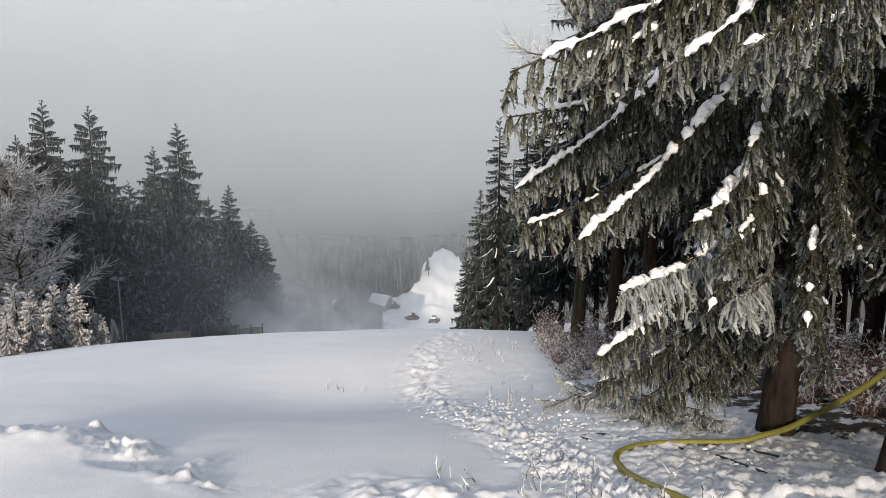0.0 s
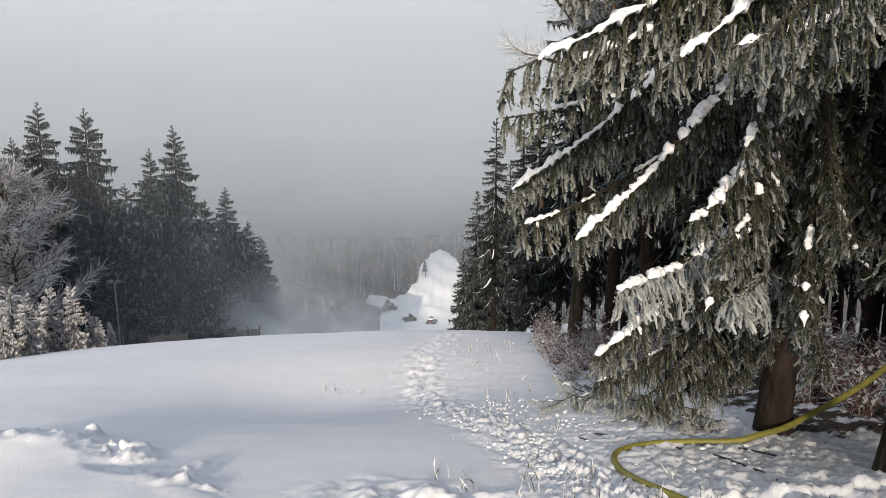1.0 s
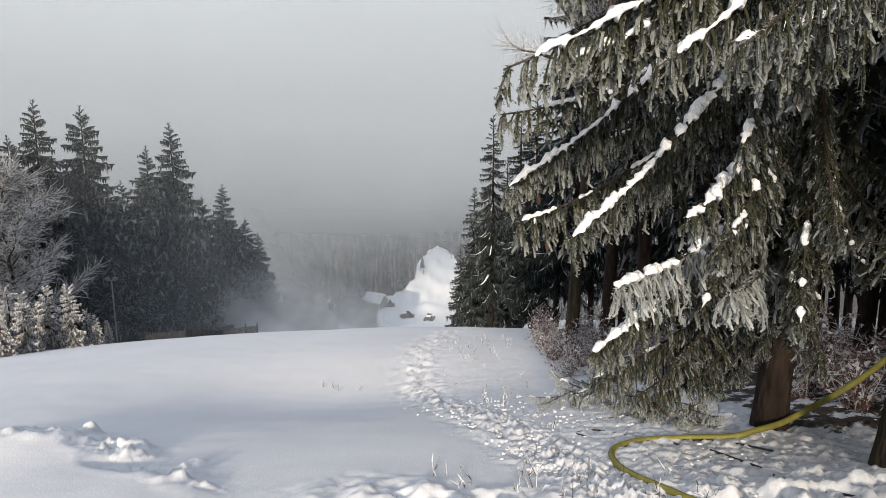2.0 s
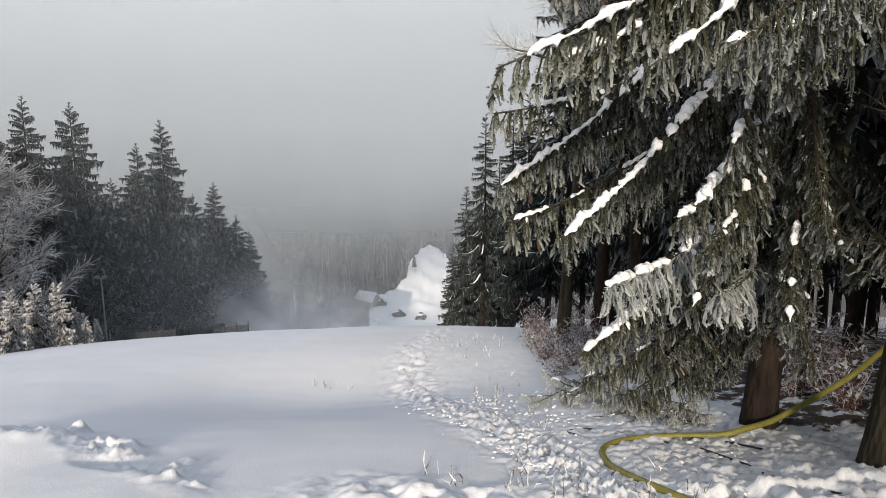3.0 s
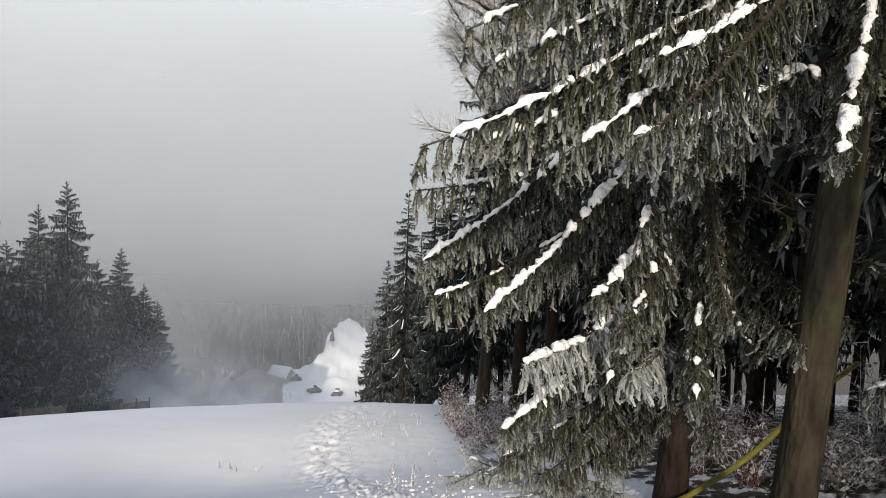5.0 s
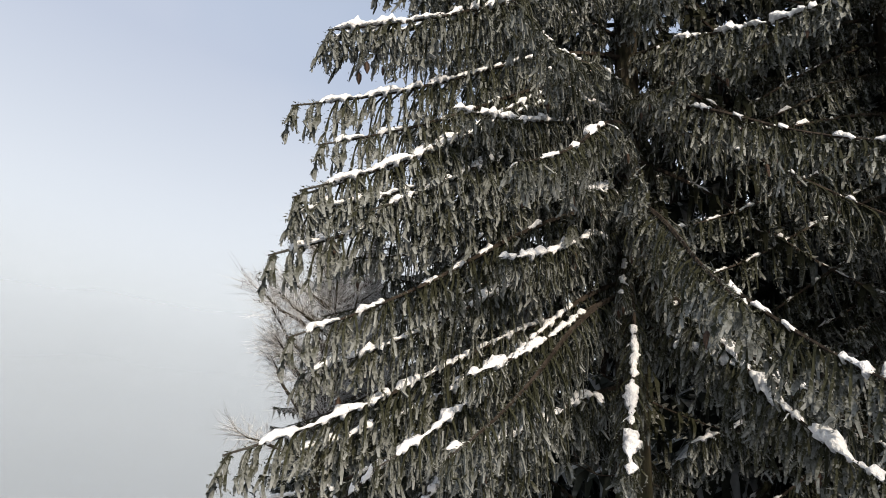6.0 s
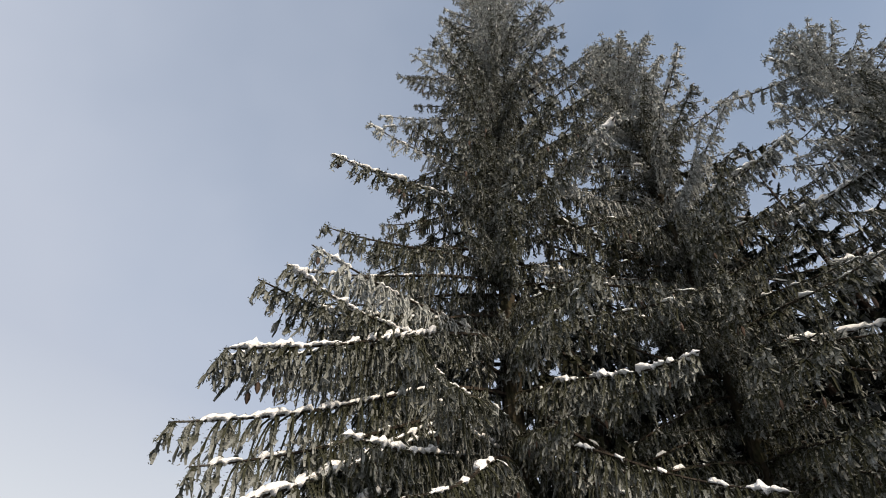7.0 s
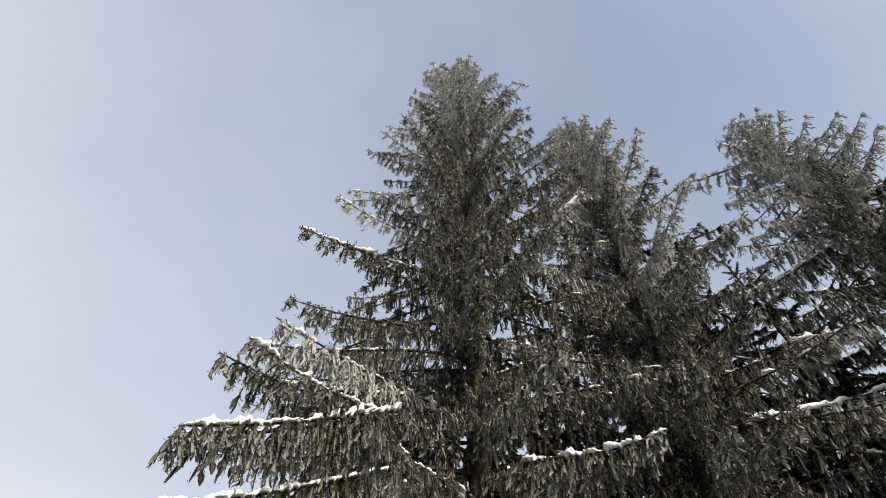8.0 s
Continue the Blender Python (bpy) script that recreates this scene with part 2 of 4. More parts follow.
class Soup:
    """Collects triangles and quads of several materials for one mesh."""

    def __init__(self):
        self.v, self.f, self.m, self.n, self.r = [], [], [], 0, []

    def add(self, verts, faces, mat=0, rime=0.5):
        verts = np.asarray(verts, dtype=float).reshape(-1, 3)
        self.v.append(verts)
        self.r.append(np.broadcast_to(np.asarray(rime, dtype=np.float32), (len(verts),)))
        for f in faces:
            self.f.append(tuple(int(i) + self.n for i in f))
            self.m.append(mat)
        self.n += len(verts)

    def tris(self, verts, mat=0, rime=0.5):
        """verts: n x 3 x 3, loose triangles."""
        k = len(verts)
        self.r.append(np.repeat(np.broadcast_to(np.asarray(rime, dtype=np.float32), (k,)), 3))
        self.v.append(np.asarray(verts).reshape(-1, 3))
        i = self.n + np.arange(3 * k).reshape(-1, 3)
        self.f.extend(map(tuple, i.tolist()))
        self.m.extend([mat] * k)
        self.n += 3 * k

    def tube(self, pts, radii, sides=5, mat=0, cap=False, rime=(0.5, 0.5)):
        pts = np.asarray(pts, dtype=float)
        n = len(pts)
        tan = np.gradient(pts, axis=0)
        tan /= np.linalg.norm(tan, axis=1, keepdims=True) + 1e-9
        ref = np.where(np.abs(tan[:, 2:3]) > 0.9, np.array([[1.0, 0, 0]]), np.array([[0, 0, 1.0]]))
        a = np.cross(tan, ref)
        a /= np.linalg.norm(a, axis=1, keepdims=True) + 1e-9
        b = np.cross(a, tan)
        ang = np.arange(sides) * 2 * np.pi / sides
        rad = np.asarray(radii, dtype=float).reshape(-1, 1, 1) if np.ndim(radii) else np.full((n, 1, 1), radii)
        ring = pts[:, None] + rad * (np.cos(ang)[None, :, None] * a[:, None] + np.sin(ang)[None, :, None] * b[:, None])
        faces = [(i * sides + j, i * sides + (j + 1) % sides, (i + 1) * sides + (j + 1) % sides, (i + 1) * sides + j) for i in range(n - 1) for j in range(sides)]
        if cap:
            faces += [tuple(range(sides))[::-1], tuple((n - 1) * sides + j for j in range(sides))]
        self.add(ring.reshape(-1, 3), faces, mat, np.repeat(np.linspace(rime[0], rime[1], n), sides))

    def box(self, x0, x1, y0, y1, z0, z1, mat=0):
        v = [(x, y, z) for x in (x0, x1) for y in (y0, y1) for z in (z0, z1)]
        self.add(v, [(0, 1, 3, 2), (4, 6, 7, 5), (0, 4, 5, 1), (2, 3, 7, 6), (0, 2, 6, 4), (1, 5, 7, 3)], mat)

    def mesh(self, name, mats, smooth=False, rimed=False):
        me = mesh_from(name, np.concatenate(self.v), self.f, mats, self.m, smooth)
        if rimed:
            me.attributes.new("rime", "FLOAT", "POINT").data.foreach_set("value", np.concatenate(self.r))
        return me


# ---- ground ----
Q = np.linspace(-400, 4000, 44001)
SLOPE = np.interp(Q, [-60, -10, 0, 6, 19, 32, 140, 160, 250, 266, 292, 303, 520, 640], [0.0, 0.12, 0.2, 0.24, 0.272, 0.36, 0.332, 0.25, 0.25, 0.08, -0.06, -0.28, -0.24, 0.0])
FALL = -np.concatenate([[0], np.cumsum((SLOPE[1:] + SLOPE[:-1]) / 2 * np.diff(Q))])
FALL -= np.interp(0, Q, FALL)


def track_mid(y):
    """The trodden path's middle: x at a distance y down the slope."""
    return np.interp(y, [2, 4, 5.6, 6.7, 8.2, 10.4, 13, 16, 20, 30], [1.7, 1.2, 0.85, 0.55, 0.15, -0.2, -0.5, -0.3, 0.6, 2.5])


def ground_z(x, y):
    x, y = np.asarray(x, dtype=float), np.asarray(y, dtype=float)
    yy = np.maximum(y, 0)
    k = np.clip(yy / (np.abs(x) + 0.5) / 0.9, 0, 1)
    q = np.where((x < 0) & (y > 0), y + (np.sqrt(yy ** 2 + 0.8 * x * x) - y) * k * k * (3 - 2 * k), y)
    z = np.interp(q, Q, FALL)
    z = z + 0.075 * np.clip(x - 1.2, 0, 4) * np.exp(-np.maximum(y, 0) / 9)
    # the wind-scooped hollow and its rim
    hx, hy = (x + 1.9) / 3.4, (y - 10.7) / 3.2
    z = z + 0.055 * np.clip(-x - 4, 0, 22) * np.clip(y / 6, 0, 1) * np.clip(1.6 - 0.02 * y, 0, 1)
    z = z - 0.62 * np.exp(-(hx * hx + hy * hy))
    z = z + 0.28 * np.exp(-(((x + 4.6) / 1.1) ** 2 + ((y - 6.0) / 0.9) ** 2))
    z = z + 0.5 * np.exp(-(((x + 2.0) / 7.0) ** 2 + ((y - 22.0) / 5.0) ** 2)) * 0.6
    return z


def fbm(x, y, scale, octaves=4, seed=0):
    out, amp = np.zeros(x.shape), 1.0
    flat_x, flat_y = x.ravel() * scale, y.ravel() * scale
    for o in range(octaves):
        k = np.array([noise.noise((a, b, seed + 7.3 * o)) for a, b in zip(flat_x * 2 ** o, flat_y * 2 ** o)])
        out += amp * k.reshape(x.shape)
        amp *= 0.5
    return out


def step(v, a, b):
    t = np.clip((v - a) / (b - a), 0, 1)
    return t * t * (3 - 2 * t)


def run_sides(x, y):
    """The two sides of the ski run on the far slope at a distance y, with ragged edges."""
    wob = 1.0 * np.sin(y * 0.16) + 0.5 * np.sin(y * 0.37 + 1.0)
    left = np.interp(y, [250, 274, 300, 309, 325, 338, 350], [-34, -31, -24, -15, -13, -10, -5])
    right = np.interp(y, [250, 300, 330, 352], [18, 16, 12, 7])
    return left + wob, right + 0.7 * wob


def build_ground():
    front = np.radians(np.arange(-42, 52.01, 0.28))
    rest = np.radians(np.arange(55, 316, 4.0))
    ang = np.concatenate([front, rest])
    rad = np.concatenate([[0.6, 1.2, 1.8, 2.3], 2.6 * 1.007 ** np.arange(0, 364), [33.5, 36, 40, 46, 54, 64, 76, 90, 110, 130, 150, 175, 200, 220, 240, *range(247, 362, 3), 372, 385, 405, 430, 490, 560, 640, 720, 850, 1200, 2200, 3900]])
    R, A = np.meshgrid(rad, ang, indexing="ij")
    X, Y = R * np.sin(A), R * np.cos(A)
    Z = ground_z(X, Y)
    nf = len(front)
    near = (rad < 34).nonzero()[0]
    x, y = X[: near[-1] + 1, :nf], Y[: near[-1] + 1, :nf]
    n1 = fbm(x, y, 1.1, 3, 1)
    n2 = fbm(x, y, 5.0, 3, 5)
    n3 = fbm(x, y, 14.0, 2, 9)
    mid = track_mid(y)
    trod = np.exp(-((x - mid) / (0.27 + 0.012 * y)) ** 2) * step(y, 2.2, 3.2) * (1 - step(y, 19, 26))
    rough = step(x - mid, -0.1, 0.9) * ((1 - step(y, 5.0, 8.5)) * 0.5 + 0.14 * (1 - step(y, 16, 30)))
    floor = step(x, 3.2, 4.6) * 0.5
    k = np.clip(np.maximum(trod * 1.15, np.maximum(rough, floor)), 0, 1.2)
    crumb = 1 - 2 * np.abs(fbm(x, y, 7.0, 3, 21))
    grit = 1 - 2 * np.abs(fbm(x, y, 19.0, 2, 31))
    dz = 0.03 * n1 * (0.35 + 0.65 * k) + k * (0.03 * n2 + 0.042 * (crumb - 0.4) + 0.046 * grit) - 0.09 * trod * step(n2, -0.1, 0.25)
    # broken crust at the rim of the hollow
    ridge = np.where(x > -3.7, 6.2 - 0.9 * (x + 3.7), 6.2 + 0.3 * (x + 3.7)) + 0.25 * n1
    rim = np.exp(-((y - ridge) / 0.34) ** 2) * step(-x, 1.3, 2.4)
    dz = dz + 0.12 * step(ridge - y, -0.1, 0.5) * step(-x, 1.3, 2.4)
    dz = dz + rim * (0.07 + 0.12 * n1 + 0.17 * n2 * step(n1, -0.2, 0.2) + 0.07 * np.abs(n3))
    lower = np.exp(-((y - (4.0 - 0.1 * x + 0.3 * n1)) / 0.3) ** 2) * step(x, -1.6, -0.2) * 0.6
    dz = dz + lower * (0.05 + 0.12 * n2)
    fade = 1 - step(R[: near[-1] + 1, :nf], 26, 33)
    Z[: near[-1] + 1, :nf] += dz * fade
    run = (Y > 292) & (Y < 356) & (np.abs(X) < 30)
    Z[run] += step(Y[run], 292, 306) * 1.5 * np.sin(X[run] * 0.45 + Y[run] * 0.12) * np.sin(Y[run] * 0.21 - X[run] * 0.1) + 0.5 * np.sin(X[run] * 1.3 + 2.0)
    Z += 3.0 * np.exp(-(((X + 5.5) / 6.0) ** 2 + ((Y - 284) / 5.0) ** 2))
    na, nr = len(ang), len(rad)
    idx = np.arange(nr * na).reshape(nr, na)
    nxt = np.roll(idx, -1, axis=1)
    faces = np.stack([idx[:-1], nxt[:-1], nxt[1:], idx[1:]], -1).reshape(-1, 4)
    verts = np.stack([X, Y, Z], -1).reshape(-1, 3)
    verts = np.concatenate([verts, [[0, 0, float(ground_z(0, 0))]]])
    tip = len(verts) - 1
    faces = faces.tolist() + [(tip, int(nxt[0, j]), int(idx[0, j])) for j in range(na)]
    me = mesh_from("ground", verts, faces, [GROUND], None, True)
    # how much dark floor colour shows: bare litter in the far woods, painted forest shade at the wood's edge
    gx, gy = verts[:, 0], verts[:, 1]
    left, right = run_sides(gx, gy)
    litter_shade = step(gy, 258, 264) * (1 - step(gx, left - 1.0, left + 1.0) * (1 - step(gx, right - 1.0, right + 1.0)) * (gy < 354))
    litter_shade = np.maximum(litter_shade, step(gy, 120, 135) * step(-gx / np.maximum(gy, 1), 0.09, 0.11) * 0.95)
    # beside the big spruces the forest's shade is put into the ground colour
    litter_shade = np.maximum(litter_shade, 0.36 * step(gx - 0.25 * np.maximum(0, gy - 12), 3.3, 4.6) * step(gy, -5, 2))
    litter_shade = np.maximum(litter_shade, 0.44 * step(gx - 0.25 * np.maximum(0, gy - 12), 4.2, 5.6) * step(gy, 3, 6))
    litter_shade = np.maximum(litter_shade, 0.45 * step(gx, 2.9, 3.5) * step(gy, 4.7, 5.5) * (gy < 60))
    me.attributes.new("litter_shade", "FLOAT", "POINT").data.foreach_set("value", litter_shade.astype(np.float32))
    ob = new("ground", me)
    return tagged(ob, "snow-covered hillside with a trodden track and wind-scooped hollow", "ground", kind="structure")


build_ground()


def gz(x, y):
    return float(ground_z(x, y))


def spot(azimuth, distance, sink=0.0):
    """A place on the ground at a bearing and a distance from the standpoint."""
    a = radians(azimuth)
    x, y = math.sin(a) * distance, math.cos(a) * distance
    return Vector((x, y, gz(x, y) - sink))


# ---- spruces ----
DOWN = np.array([0, 0, -1.0])


def needles(soup, poly, rng, gap, length, width, per, mat, hoar=0.0):
    """Needles all round the given twigs."""
    starts, tans, frost = [], [], []
    for p in poly:
        seg = np.diff(p, axis=0)
        ln = np.linalg.norm(seg, axis=1)
        cum = np.concatenate([[0], np.cumsum(ln)])
        s = np.arange(0.004, cum[-1], gap)
        if len(s) == 0:
            continue
        i = np.clip(np.searchsorted(cum, s) - 1, 0, len(seg) - 1)
        starts.append(p[i] + seg[i] * ((s - cum[i]) / (ln[i] + 1e-9))[:, None])
        frost.append(np.clip(s / cum[-1], 0, 1) * 0.5 + 0.32 + hoar)
        tans.append(seg[i] / (ln[i][:, None] + 1e-9))
    P, T = np.repeat(np.concatenate(starts), per, axis=0), np.repeat(np.concatenate(tans), per, axis=0)
    n = len(P)
    rnd = rng.normal(size=(n, 3))
    out = rnd - (rnd * T).sum(1, keepdims=True) * T
    out /= np.linalg.norm(out, axis=1, keepdims=True) + 1e-9
    way = T * rng.uniform(0.35, 0.9, (n, 1)) + out
    way /= np.linalg.norm(way, axis=1, keepdims=True)
    side = np.cross(way, rng.normal(size=(n, 3)))
    side /= np.linalg.norm(side, axis=1, keepdims=True) + 1e-9
    L = length * rng.uniform(0.6, 1.15, (n, 1))
    w = width * rng.uniform(0.7, 1.3, (n, 1))
    P = P + rng.normal(scale=gap * 0.3, size=(n, 3))
    soup.tris(np.stack([P - side * w, P + side * w, P + way * L], 1), mat, np.repeat(np.concatenate(frost), per))


def hanging(p0, d0, length, rng, n=6, pull=1.6):
    """A twig that leaves along d0 and bends down under its weight."""
    pts, p = [p0], p0.copy()
    for i in range(n):
        t = (i + 1) / n
        d = d0 * max(0.0, 1 - t * 0.9) + DOWN * t * pull + rng.normal(scale=0.1, size=3)
        p = p + d / np.linalg.norm(d) * length / n
        pts.append(p)
    return np.array(pts)


def branch_axis(L, droop, lift, rng):
    n = max(8, int(L / 0.14))
    pts, p, side = [np.zeros(3)], np.zeros(3), 0.0
    for i in range(n):
        t = (i + 0.5) / n
        a = radians(droop * (0.35 + 0.65 * math.sin(min(1, t * 1.7) * math.pi / 2)) + lift * max(0, t - 0.6) / 0.4)
        side += rng.normal(scale=0.03)
        d = np.array([math.cos(a), side * 0.6, math.sin(a)])
        p = p + d / np.linalg.norm(d) * L / n
        pts.append(p)
    return np.array(pts)


def snow_ridge(sn, line, width, rng, gap=0.022, sides=9):
    """A lumpy ridge of snow along a line: rounded above, ragged where it sags between the twigs."""
    seg = np.diff(line, axis=0)
    cum = np.concatenate([[0], np.cumsum(np.linalg.norm(seg, axis=1))])
    m = max(4, int(cum[-1] / gap))
    ph = rng.uniform(0, 90)
    rows = []
    for i in range(m + 1):
        x = cum[-1] * i / m
        p = np.array([np.interp(x, cum, line[:, c]) for c in range(3)])
        f = seg[min(len(seg) - 1, int(np.searchsorted(cum, x)))]
        sv = np.array([-f[1], f[0], 0.0]) / (math.hypot(f[0], f[1]) + 1e-6)
        env = min(1.0, (min(x, cum[-1] - x) + 0.004) / (1.6 * width)) ** 0.5
        w = width * env * max(0.28, 0.95 + 1.1 * noise.noise((ph + x * 5, 0, 0)) + 0.9 * noise.noise((ph + x * 15, 4, 0)))
        h = w * max(0.45, 0.85 + 0.6 * noise.noise((ph, x * 8, 3)))
        p = p + sv * width * 0.5 * noise.noise((x * 6, ph, 1))
        for j in range(sides):
            g = 2 * math.pi * j / sides + 0.3
            c, z = math.cos(g), math.sin(g)
            lump = max(0.4, 1 + 0.5 * noise.noise((ph + x * 16, j * 1.1, 2)) + 0.6 * noise.noise((ph + x * 37.3, j * 2.7, 8.4)))
            low = 0.2 + 2.4 * max(0.0, noise.noise((ph + x * 26, 3.0 if c > 0 else 9.0, 5)))
            rows.append(p + sv * c * w * lump + np.array([0, 0, 1.0]) * (0.3 * h + (z * h * lump if z > 0 else z * w * low)))
    faces = [(i * sides + j, i * sides + (j + 1) % sides, (i + 1) * sides + (j + 1) % sides, (i + 1) * sides + j) for i in range(m) for j in range(sides)]
    faces += [tuple(range(sides))[::-1], tuple(m * sides + j for j in range(sides))]
    sn.add(rows, faces)


def near_branch(L, droop, lift, seed, hang=1.0, detail=2):
    """Meshes of a big spruce bough: wood, curtains of hanging needled twigs and cones; its light and its heavy snow; and the way to its tip."""
    rng = np.random.default_rng(seed)
    axis = branch_axis(L, droop, lift, rng)
    n = len(axis)
    s = np.linspace(0, 1, n)
    soup = Soup()
    soup.tube(axis, 0.005 + (0.006 + 0.0045 * L) * (1 - s) ** 0.8, 5, 1)
    twigs, small = [], []
    hoar = 0.7 if droop > -12 else 0.0  # upper boughs made paler: sunlight on the tops put into the colour as rime
    count = int(L / (0.34, 0.125, 0.088)[detail])
    for i in range(count):
        t = 0.06 + 0.94 * (i + rng.uniform(0, 0.9)) / count
        k = min(n - 2, int(t * (n - 1)))
        p = axis[k] + (axis[k + 1] - axis[k]) * (t * (n - 1) - k)
        f = axis[k + 1] - axis[k]
        f = f / np.linalg.norm(f)
        sidev = np.array([-f[1], f[0], 0.0])
        room = min(1.0, 0.32 + 1.7 * (1 - t)) * min(1, 0.45 + t * 2)
        for sg in (-1, 1, 0):
            if sg:
                d0 = f * rng.uniform(0.3, 0.9) + sg * sidev * rng.uniform(0.6, 1.2) + DOWN * rng.uniform(-0.15, 0.5)
                ln = 0.07 + room * rng.uniform(0.16, 0.36) * (0.5 + 0.25 * L)
            else:
                d0 = f * 0.2 + rng.normal(scale=0.3, size=3) + DOWN * 0.9 * hang
                ln = room * rng.uniform(0.22, 0.58) * (0.45 + 0.55 * hang)
            d0 = d0 / np.linalg.norm(d0)
            tw = hanging(p, d0, ln, rng, (2, 3, 4)[detail], rng.uniform(1.0, 2.4) * hang + 0.1)
            twigs.append(tw)
            for q in range(int(rng.integers(*((1, 2), (1, 4), (2, 5))[detail]))):
                k2 = int(rng.integers(0, len(tw) - 1))
                o = tw[k2] + (tw[k2 + 1] - tw[k2]) * rng.random()
                d1 = d0 * 0.3 + rng.normal(scale=0.30, size=3) + DOWN * 1.3 * hang
                d1 = d1 / np.linalg.norm(d1) * rng.uniform(0.06, 0.13) * (0.6 + 0.4 * hang)
                small.append(np.array([o, o + d1 * 0.5 + rng.normal(scale=0.012, size=3), o + d1]))
    fat = (0.036, 0.011, 0.0075)[detail]
    for tw in twigs:
        soup.tube(tw, fat * np.concatenate([np.linspace(1.1, 0.9, len(tw) - 1), [0.4]]), 3, 0, rime=(0.1 + hoar, 0.55 + hoar))
    if detail:
        for tw in small:
            soup.tube(tw, (0.016, 0.0125)[detail - 1] * rng.uniform(0.8, 1.2) * np.array([0.6, 1.0, 0.55]), 3, 0, rime=(0.35 + hoar, 0.95 + hoar))
    gap, length, width, per = ((0.10, 0.06, 0.020, 2), (0.062, 0.042, 0.0085, 3), (0.033, 0.023, 0.0042, 3))[detail]
    needles(soup, twigs + small, rng, gap, length, width, per, 0, hoar)
    needles(soup, [axis[int(n * 0.08):]], rng, gap * 0.8, length * 1.15, width, per + 1, 0, hoar)
    for tw in twigs:
        if L > 1.0 and detail and rng.random() < 0.022 and tw[0][0] > 0.5 * L:
            c = tw[-1]
            ln = rng.uniform(0.08, 0.12)
            soup.tube([c, c + DOWN * ln * 0.2, c + DOWN * ln * 0.6, c + DOWN * ln], [0.006, 0.017, 0.017, 0.005], 6, 2)
    green = soup.mesh("bough", [NEEDLES, BOUGH_BARK, CONES], False, True)
    along = lambda u0, u1: np.stack([np.interp(np.linspace(u0, u1, 12) * (n - 1), np.arange(n), axis[:, c]) for c in range(3)], 1)
    gap, sides = ((0.07, 6), (0.04, 7), (0.015, 9))[detail]
    whites = []
    for heavy in (False, True):
        pieces = []
        x = rng.uniform(0.22, 0.4)
        while x < 0.95:
            ln = (rng.uniform(0.35, 1.1) if heavy else rng.uniform(0.08, 0.34)) / L
            half = (rng.uniform(0.030, 0.043) if heavy else rng.uniform(0.020, 0.034)) * (1.25 if heavy and L < 2.2 else 1.0)
            sn = Soup()
            snow_ridge(sn, along(x, min(1.0, x + ln)), half, rng, gap, sides)
            pieces.append(sn.mesh("bough_snow", [CLUMP], True))
            x += ln + (rng.uniform(0.0, 0.06) if heavy else rng.uniform(0.08, 0.4)) / L
        sn = Soup()
        for tw in twigs:
            d = tw[1] - tw[0]
            if rng.random() < ((0.04, 0.10, 0.26)[detail] if heavy else (0.03, 0.08, 0.18)[detail]) and d[2] > -0.6 * np.linalg.norm(d):
                k = rng.uniform(0.6, 1.4)
                snow_ridge(sn, np.array([tw[0] + d * 0.2, tw[1], tw[1] + (tw[2] - tw[1]) * rng.uniform(0.1, 0.7)]), 0.017 * k, rng, gap * 1.2, 6)
        whites.append((pieces, sn.mesh("twig_snow", [CLUMP], True) if sn.n else None))
    return green, whites, axis[-1]


CONES = plain_material("spruce_cone", (0.05, 0.03, 0.02), 0.8, 0.4, 60.0)


def ball(soup, c, r, rng, rows=4, cols=7, mat=0):
    """A small uneven lump."""
    v, f = [], []
    ph = rng.uniform(0, 90)
    for i in range(rows + 1):
        th = math.pi * i / rows
        for j in range(cols):
            g = 2 * math.pi * j / cols
            k = 1 + 0.35 * noise.noise((ph + 1.3 * math.cos(g), 1.3 * math.sin(g), 1.3 * math.cos(th)))
            v.append((c[0] + r[0] * k * math.sin(th) * math.cos(g), c[1] + r[1] * k * math.sin(th) * math.sin(g), c[2] + r[2] * k * math.cos(th)))
    for i in range(rows):
        for j in range(cols):
            f.append((i * cols + j, (i + 1) * cols + j, (i + 1) * cols + (j + 1) % cols, i * cols + (j + 1) % cols))
    soup.add(v, f, mat)


# kinds of bough, from the long drooping ones below to the short rising ones at the top: length, droop, lift, hang
BOUGH_KINDS = [(3.3, -34, 10, 1.0), (2.9, -30, 14, 1.0), (2.9, -22, 18, 1.0), (2.4, -20, 14, 1.0), (2.4, -10, 16, 1.0), (1.9, -14, 20, 1.0), (1.8, 0, 22, 0.8), (1.3, 8, 24, 0.6), (0.9, 22, 20, 0.45), (0.55, 38, 15, 0.3), (1.7, 30, 12, 0.7)]
BOUGHS, PLAIN_BOUGHS, THIN_BOUGHS = ([[near_branch(L, d, u, 300 * detail + 10 * i + k, h, detail) for k in range(2)] for i, (L, d, u, h) in enumerate(BOUGH_KINDS)] for detail in (2, 1, 0))


